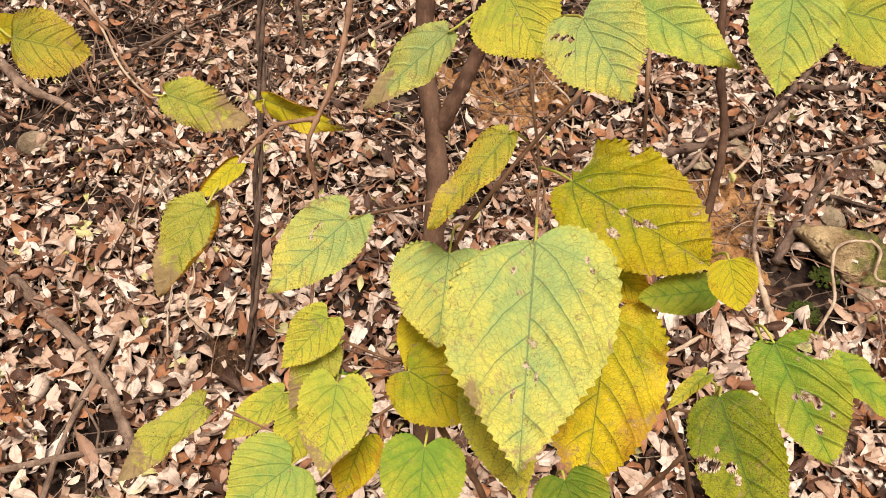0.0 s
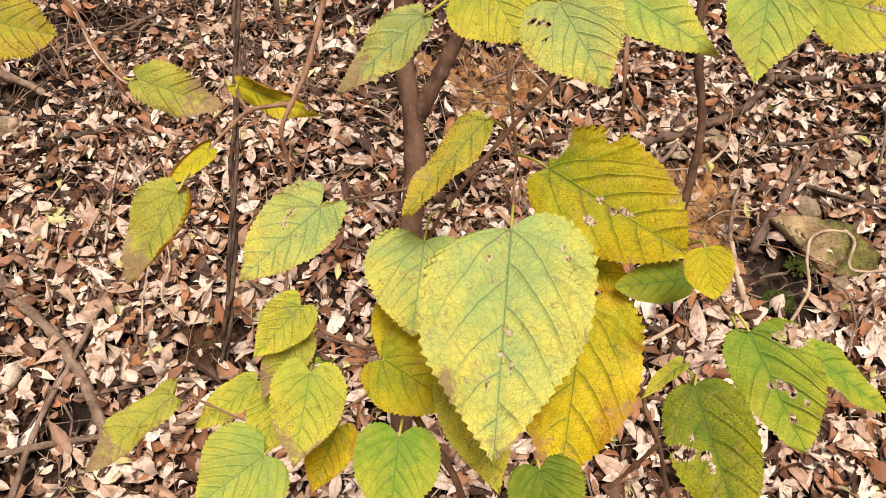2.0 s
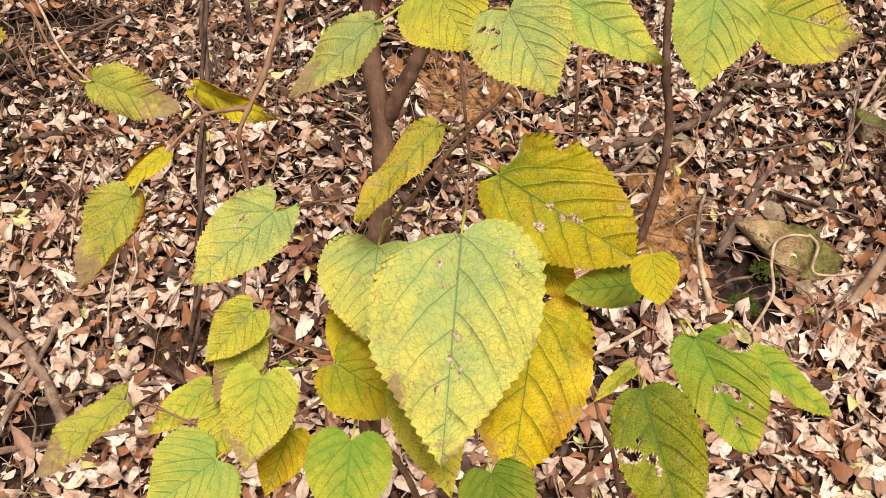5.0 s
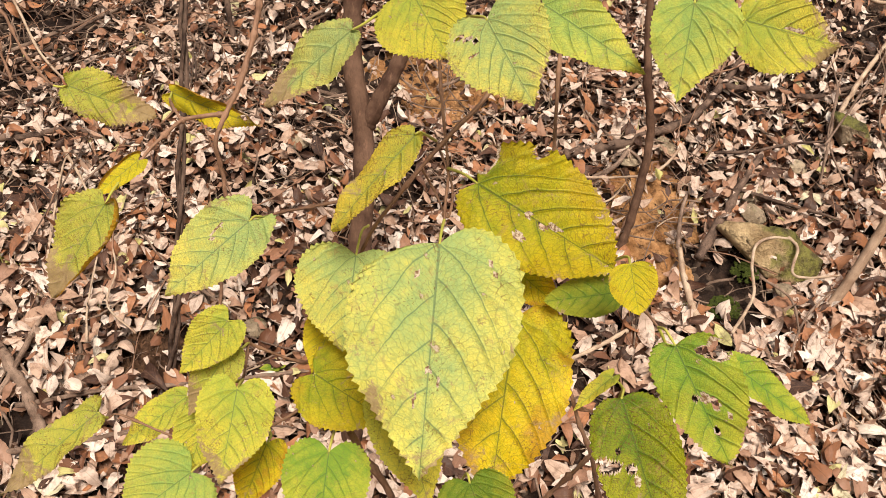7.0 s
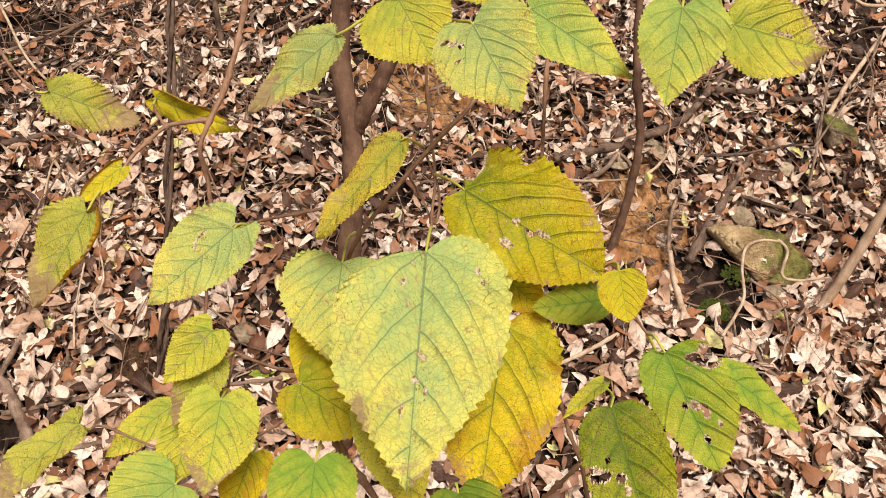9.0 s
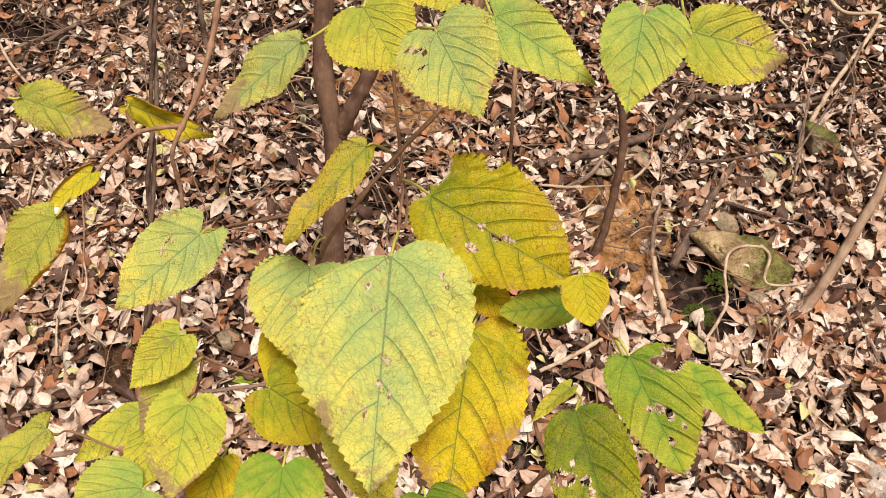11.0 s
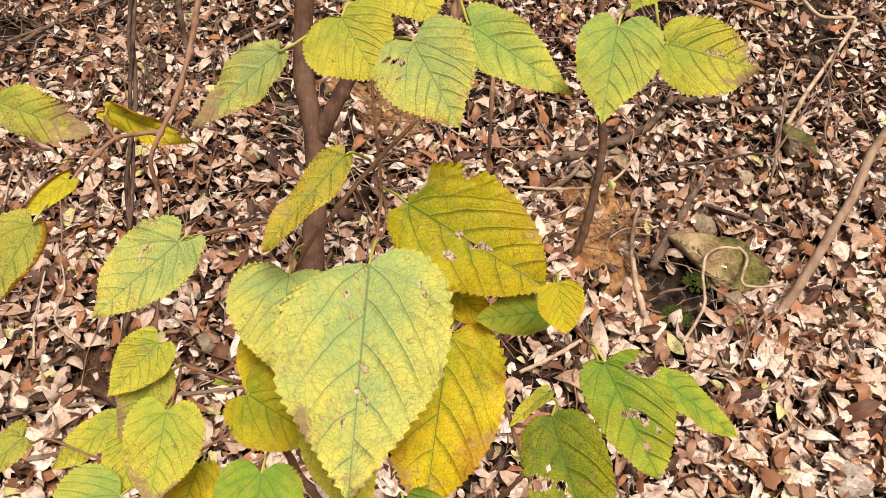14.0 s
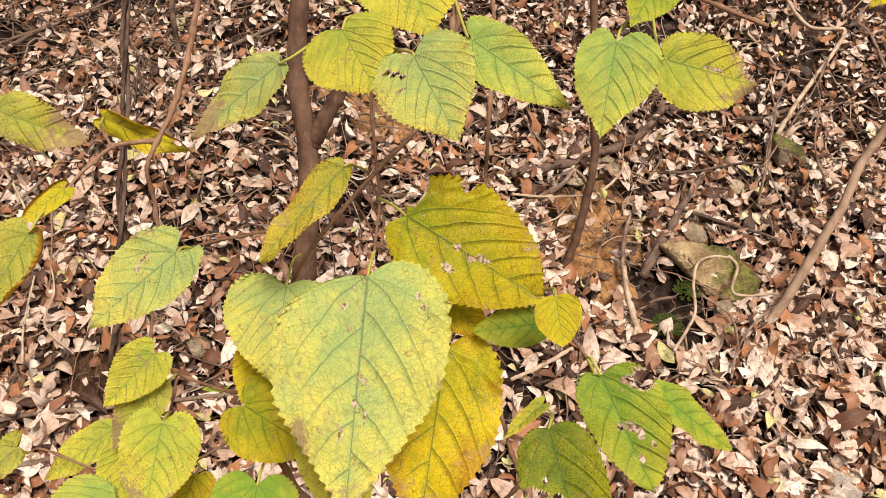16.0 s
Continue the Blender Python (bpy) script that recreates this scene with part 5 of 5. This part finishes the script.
leaf(tree, "pale", (0.0739, 0.5069, 1.4031), (0.0616, 0.4190, 1.2998), (-0.0411, -0.7582, 0.6507), 0.0997, [(0.0759, 0.5237, 1.4035), (0.0796, 0.5540, 1.3978)], fold=0.1, droop=0.05, lobe=0.1, lobe_right=0.75, point=0.25, right=1.03, left=1.03, slopes=(0.15, 0.0), oval=0.12, sores=[(0.08, 0.22, 0.022, 0.01), (0.125, 0.245, 0.014, 0.009), (0.55, 0.0, 0.035, 0.007), (0.6, 0.045, 0.022, 0.006), (0.145, -0.087, 0.013, 0.012), (0.68, -0.05, 0.03, 0.006)], seed=72)
leaf(tree, "pale", (0.0221, 0.5609, 1.3684), (0.0145, 0.5206, 1.3186), (0.0647, -0.7813, 0.6208), 0.0763, [(0.0252, 0.5812, 1.3765), (0.0292, 0.6056, 1.3699)], fold=0.12, lobe=0.9, oval=0.35, seed=73)
leaf(tree, "olive", (0.0977, 0.5353, 1.4309), (0.1878, 0.5202, 1.3791), (0.0087, -0.9557, 0.2942), 0.0780, [(0.0908, 0.5571, 1.4288), (0.0832, 0.5874, 1.4214)], fold=0.1, lobe=1.1, holes=[(0.47, -0.01, 0.03, 0.012), (-0.03, 0.15, 0.045, 0.09), (0.21, 0.36, 0.035, 0.05)], oval=0.72, left=0.86, right=1.08, sores=[(0.37, -0.135, 0.045, 0.025), (0.36, 0.0, 0.03, 0.014), (0.53, 0.02, 0.08, 0.012)], seed=74)
leaf(tree, "golden", (0.1279, 0.5320, 1.3367), (0.1107, 0.4727, 1.2344), (-0.1541, -0.8434, 0.5147), 0.0860, [(0.1379, 0.5563, 1.3425), (0.1558, 0.5949, 1.3675)], fold=0.12, oval=0.3, seed=75)
leaf(tree, "lemon", (0.0493, 0.5119, 1.2945), (0.0727, 0.4721, 1.2273), (0.0135, -0.8581, 0.5132), 0.0498, [(0.0416, 0.5482, 1.2877), (0.0130, 0.5847, 1.2780)], seed=76)
leaf(tree, "olive", (-0.0050, 0.5321, 1.2931), (0.0477, 0.5061, 1.2706), (-0.0913, -0.7513, 0.6536), 0.0566, [(-0.0056, 0.5509, 1.2858), (0.0014, 0.5859, 1.2672)], fold=0.1, seed=77)
leaf(tree, "yellow", (0.0062, 0.5605, 1.3191), (-0.0082, 0.5406, 1.2872), (0.0634, -0.8592, 0.5076), 0.0343, [(0.0091, 0.5768, 1.3187), (0.0128, 0.5985, 1.3182)], seed=78)
leaf(tree, "fresh", (0.0068, 0.4887, 1.2627), (0.0015, 0.4435, 1.2261), (0.0849, -0.6341, 0.7685), 0.0568, [(0.0079, 0.5046, 1.2613), (0.0072, 0.5572, 1.2319)], fold=0.14, seed=79)
leaf(tree, "lime", (-0.0816, 0.4880, 1.2475), (-0.1245, 0.4635, 1.2246), (0.1333, -0.7909, 0.5972), 0.0627, [(-0.0770, 0.5029, 1.2445), (-0.0739, 0.5227, 1.2400)], seed=80)
leaf(tree, "golden", (-0.0361, 0.5094, 1.2530), (-0.0524, 0.4868, 1.2152), (0.0764, -0.8699, 0.4872), 0.0346, [(-0.0352, 0.5239, 1.2485), (-0.0421, 0.5421, 1.2390)], seed=81)
leaf(tree, "tipped", (-0.0488, 0.4930, 1.3091), (-0.0563, 0.4553, 1.2645), (0.1817, -0.7659, 0.6168), 0.0503, [(-0.0512, 0.5157, 1.2982), (-0.0515, 0.5247, 1.2937)], fold=0.13, left=0.9, seed=82)
leaf(tree, "lemon", (-0.0744, 0.5112, 1.2737), (-0.0850, 0.4911, 1.2420), (0.1709, -0.8570, 0.4861), 0.0361, [(-0.0625, 0.5183, 1.2788), (-0.0515, 0.5247, 1.2937)], seed=83)
leaf(tree, "dry", (-0.0592, 0.5206, 1.3185), (-0.0829, 0.4995, 1.2827), (0.1236, -0.8888, 0.4414), 0.0304, [(-0.0553, 0.5422, 1.3062), (-0.0531, 0.5611, 1.2996)], seed=84)
leaf(tree, "lemon", (-0.0567, 0.5203, 1.3414), (-0.0864, 0.5030, 1.3123), (0.1063, -0.8975, 0.4280), 0.0327, [(-0.0567, 0.5314, 1.3297), (-0.0593, 0.5474, 1.3164)], seed=85)
leaf(tree, "dry", (-0.1415, 0.5081, 1.2799), (-0.1991, 0.4767, 1.2405), (-0.1866, -0.6171, 0.7645), 0.0248, [(-0.1420, 0.5150, 1.2710), (-0.1408, 0.5187, 1.2673)], lobe=1.5, lobe_right=0.2, fold=0.25, point=0.2, oval=0.6, left=1.2, jag=0.5, seed=86)
leaf(tree, "lemon", (-0.0984, 0.5553, 1.2574), (-0.1421, 0.5351, 1.2318), (-0.1569, -0.6266, 0.7634), 0.0272, [(-0.0913, 0.5513, 1.2618), (-0.0524, 0.5289, 1.2907)], oval=0.6, seed=87)
leaf(tree, "dry", (-0.1524, 0.6040, 1.3844), (-0.1894, 0.5735, 1.3270), (-0.0963, -0.8518, 0.5149), 0.0481, [(-0.1501, 0.6234, 1.3903), (-0.1460, 0.6681, 1.3912)], fold=0.1, droop=0.12, curls=(0, 2.6), oval=0.35, jag=0.4, seed=88)
leaf(tree, "yellow", (-0.1377, 0.6400, 1.4037), (-0.1688, 0.6206, 1.3816), (0.0215, -0.7647, 0.6440), 0.0188, [(-0.1460, 0.6681, 1.3912)], fold=0.2, curls=(2.4, 0), seed=89)
leaf(tree, "pale", (-0.0437, 0.5442, 1.3996), (-0.0958, 0.5208, 1.3592), (-0.1065, -0.7948, 0.5974), 0.0517, [(-0.0419, 0.5527, 1.3990), (-0.0391, 0.5617, 1.3951)], fold=0.12, lobe=1.3, oval=0.2, right=0.88, lobe_right=1.9, sores=[(0.26, -0.14, 0.08, 0.018), (0.35, -0.1, 0.03, 0.015)], seed=90)
leaf(tree, "dry", (-0.2237, 0.7576, 1.4261), (-0.1525, 0.7421, 1.4052), (-0.0772, -0.9088, 0.4101), 0.0414, [(-0.2312, 0.7576, 1.4250), (-0.2359, 0.7583, 1.4257)], oval=0.7, point=0, fold=0.1, jag=0.9, seed=91)
leaf(tree, "yellow", (-0.1403, 0.7603, 1.4217), (-0.0705, 0.7424, 1.3956), (-0.2276, -0.9735, -0.0213), 0.0290, [(-0.1372, 0.7439, 1.4228), (-0.1368, 0.7381, 1.4225)], curls=(0, 1.7), fold=0.2, droop=0.22, oval=0.6, jag=0.5, holes=[(0.82, 0.03, 0.04, 0.03)], seed=92)
leaf(tree, "withered", (0.0208, 0.5550, 1.5173), (-0.0315, 0.5486, 1.4728), (-0.3296, -0.7991, 0.5028), 0.0307, [(0.0258, 0.5815, 1.5154), (0.0467, 0.6269, 1.5204), (0.0700, 0.6425, 1.5148)], lobe=0.6, fold=0.15, oval=0.45, jag=0.3, seed=93)
leaf(tree, "speckled", (0.0590, 0.5503, 1.4559), (0.0071, 0.5282, 1.4021), (-0.3547, -0.6935, 0.6272), 0.0264, [(0.0636, 0.5700, 1.4515), (0.0757, 0.6054, 1.4344)], oval=0.6, fold=0.2, lobe=0.6, jag=0.35, seed=94)
leaf(tree, "lemon", (0.0569, 0.5670, 1.5363), (0.0778, 0.5448, 1.5050), (-0.2285, -0.8588, 0.4585), 0.0522, [(0.0618, 0.5908, 1.5402), (0.0850, 0.6469, 1.5332)], left=1.2, right=1.0, oval=0.4, seed=95)
leaf(tree, "pale", (0.0983, 0.5429, 1.5275), (0.1225, 0.5038, 1.4894), (-0.3548, -0.7551, 0.5513), 0.0613, [(0.0972, 0.5695, 1.5247), (0.0833, 0.6370, 1.5124)], lobe=1.0, holes=[(0.03, -0.31, 0.020, 0.05), (0.085, -0.24, 0.016, 0.05), (0.14, -0.19, 0.022, 0.03), (0.26, -0.28, 0.012, 0.05)], seed=96)
leaf(tree, "lime", (0.1379, 0.5859, 1.5305), (0.2003, 0.5588, 1.4957), (-0.1476, -0.8911, 0.4292), 0.0404, [(0.1382, 0.6130, 1.5289), (0.1377, 0.6805, 1.5419)], seed=97)
leaf(tree, "lime", (0.2199, 0.5506, 1.5392), (0.2082, 0.5214, 1.4886), (-0.2871, -0.8000, 0.5269), 0.0524, [(0.2271, 0.5688, 1.5434), (0.2422, 0.6015, 1.5443)], fold=0.1, left=0.86, right=1.08, seed=98)
leaf(tree, "tipped", (0.2514, 0.5496, 1.5307), (0.3154, 0.5492, 1.5166), (0.0450, -0.9701, 0.2386), 0.0525, [(0.2579, 0.5840, 1.5336), (0.2812, 0.6654, 1.5445)], right=0.8, holes=[(0.90, 0.14, 0.08, 0.06)], oval=0.55, sores=[(0.92, 0.12, 0.12, 0.1), (0.5, 0.03, 0.1, 0.02)], seed=99)
leaf(tree, "lemon", (0.0929, 0.5985, 1.5758), (0.1116, 0.5655, 1.5339), (-0.2640, -0.8115, 0.5213), 0.0703, [(0.0978, 0.6330, 1.5798), (0.1289, 0.7008, 1.6157)], seed=100)
leaf(tree, "fresh", (0.2510, 0.5766, 1.5756), (0.2287, 0.5558, 1.5479), (-0.0352, -0.7853, 0.6182), 0.0336, [(0.2655, 0.6094, 1.5789), (0.3008, 0.6902, 1.5962)], seed=101)
leaf(tree, "golden", (0.4015, 0.5614, 1.5878), (0.3713, 0.5453, 1.5679), (-0.0124, -0.7679, 0.6405), 0.0240, [(0.4433, 0.6145, 1.5952)], seed=102)
leaf(tree, "fresh", (0.2249, 0.4976, 1.3382), (0.2592, 0.4576, 1.2723), (-0.3521, -0.8700, 0.3451), 0.0588, [(0.2204, 0.5063, 1.3441), (0.2224, 0.5242, 1.3353)], lobe=0.7, lobe_right=0.35, left=0.75, right=1.08, holes=[(0.14, 0.28, 0.07, 0.09), (0.10, 0.17, 0.03, 0.05), (0.42, -0.03, 0.025, 0.02), (0.50, 0.09, 0.05, 0.025), (0.70, 0.02, 0.035, 0.02)], point=0.1, oval=0.35, sores=[(0.1, 0.26, 0.07, 0.05), (0.17, 0.4, 0.05, 0.05), (0.44, 0.04, 0.05, 0.03), (0.62, 0.15, 0.03, 0.018), (0.97, 0.05, 0.03, 0.06)], seed=103)
leaf(tree, "fresh", (0.2673, 0.5027, 1.3208), (0.3204, 0.4825, 1.2875), (0.1807, -0.6875, 0.7034), 0.0263, [(0.2657, 0.5154, 1.3123), (0.2428, 0.5301, 1.3047), (0.2241, 0.5284, 1.3327)], oval=0.4, jag=0.2, seed=104)
leaf(tree, "spotted", (0.1885, 0.4768, 1.3126), (0.2088, 0.4162, 1.2480), (-0.2886, -0.7420, 0.6051), 0.0539, [(0.1968, 0.4995, 1.3032), (0.2031, 0.5326, 1.2575)], lobe=0.3, oval=0.75, point=0.2, holes=[(0.42, -0.20, 0.035, 0.06), (0.46, -0.07, 0.03, 0.03), (0.33, -0.12, 0.02, 0.02), (0.37, -0.27, 0.02, 0.06)], sores=[(0.55, -0.05, 0.04, 0.02)], seed=105)
leaf(tree, "yellow", (0.1858, 0.4908, 1.3988), (0.1880, 0.4690, 1.3771), (-0.3225, -0.6845, 0.6538), 0.0283, [(0.1908, 0.5194, 1.3895), (0.1917, 0.5867, 1.3447)], lobe=0.4, point=0, oval=0.7, seed=106)
leaf(tree, "green", (0.1925, 0.5272, 1.3599), (0.1443, 0.5230, 1.3552), (0.0245, -0.8564, 0.5158), 0.0285, [(0.1979, 0.5361, 1.3562), (0.2033, 0.5737, 1.3425)], oval=0.7, point=0.0, lobe=0.6, seed=107)
leaf(tree, "golden", (0.1333, 0.5486, 1.3605), (0.1570, 0.5336, 1.3445), (-0.2099, -0.8469, 0.4885), 0.0271, [(0.1303, 0.5554, 1.3625), (0.1558, 0.5949, 1.3675)], seed=108)
leaf(tree, "lemon", (0.2032, 0.5443, 1.2818), (0.1719, 0.5274, 1.2650), (-0.3151, -0.3076, 0.8978), 0.0138, [(0.2123, 0.5441, 1.2712), (0.2031, 0.5326, 1.2575)], fold=0.4, seed=109)
leaf(tree, "speckled", (-0.2616, 0.5967, 1.5057), (-0.2079, 0.5821, 1.4973), (-0.1962, -0.9192, 0.3415), 0.0430, [(-0.2722, 0.6077, 1.5058), (-0.3341, 0.6788, 1.5170)], oval=0.85, point=0, lobe=0.5, jag=0.5, seed=110)
leaf(tree, "yellow", (-0.2890, 0.6181, 1.5046), (-0.2550, 0.6123, 1.5153), (-0.1540, -0.9873, -0.0382), 0.0196, [(-0.3162, 0.6412, 1.5072)], seed=111)
leaf(tree, "green", (0.0974, 0.4733, 1.2494), (0.1132, 0.4503, 1.2121), (-0.0713, -0.8623, 0.5013), 0.0507, [(0.0958, 0.4874, 1.2442), (0.0917, 0.5258, 1.1850)], seed=112)


# ---- seedlings on the forest floor ----
seedling((-0.2153, 1.6561, 0.5153), 5)
seedling((-1.0096, 1.6443, 0.5138), 4)


# ---- pieces of the forest floor ----
single_leaves()
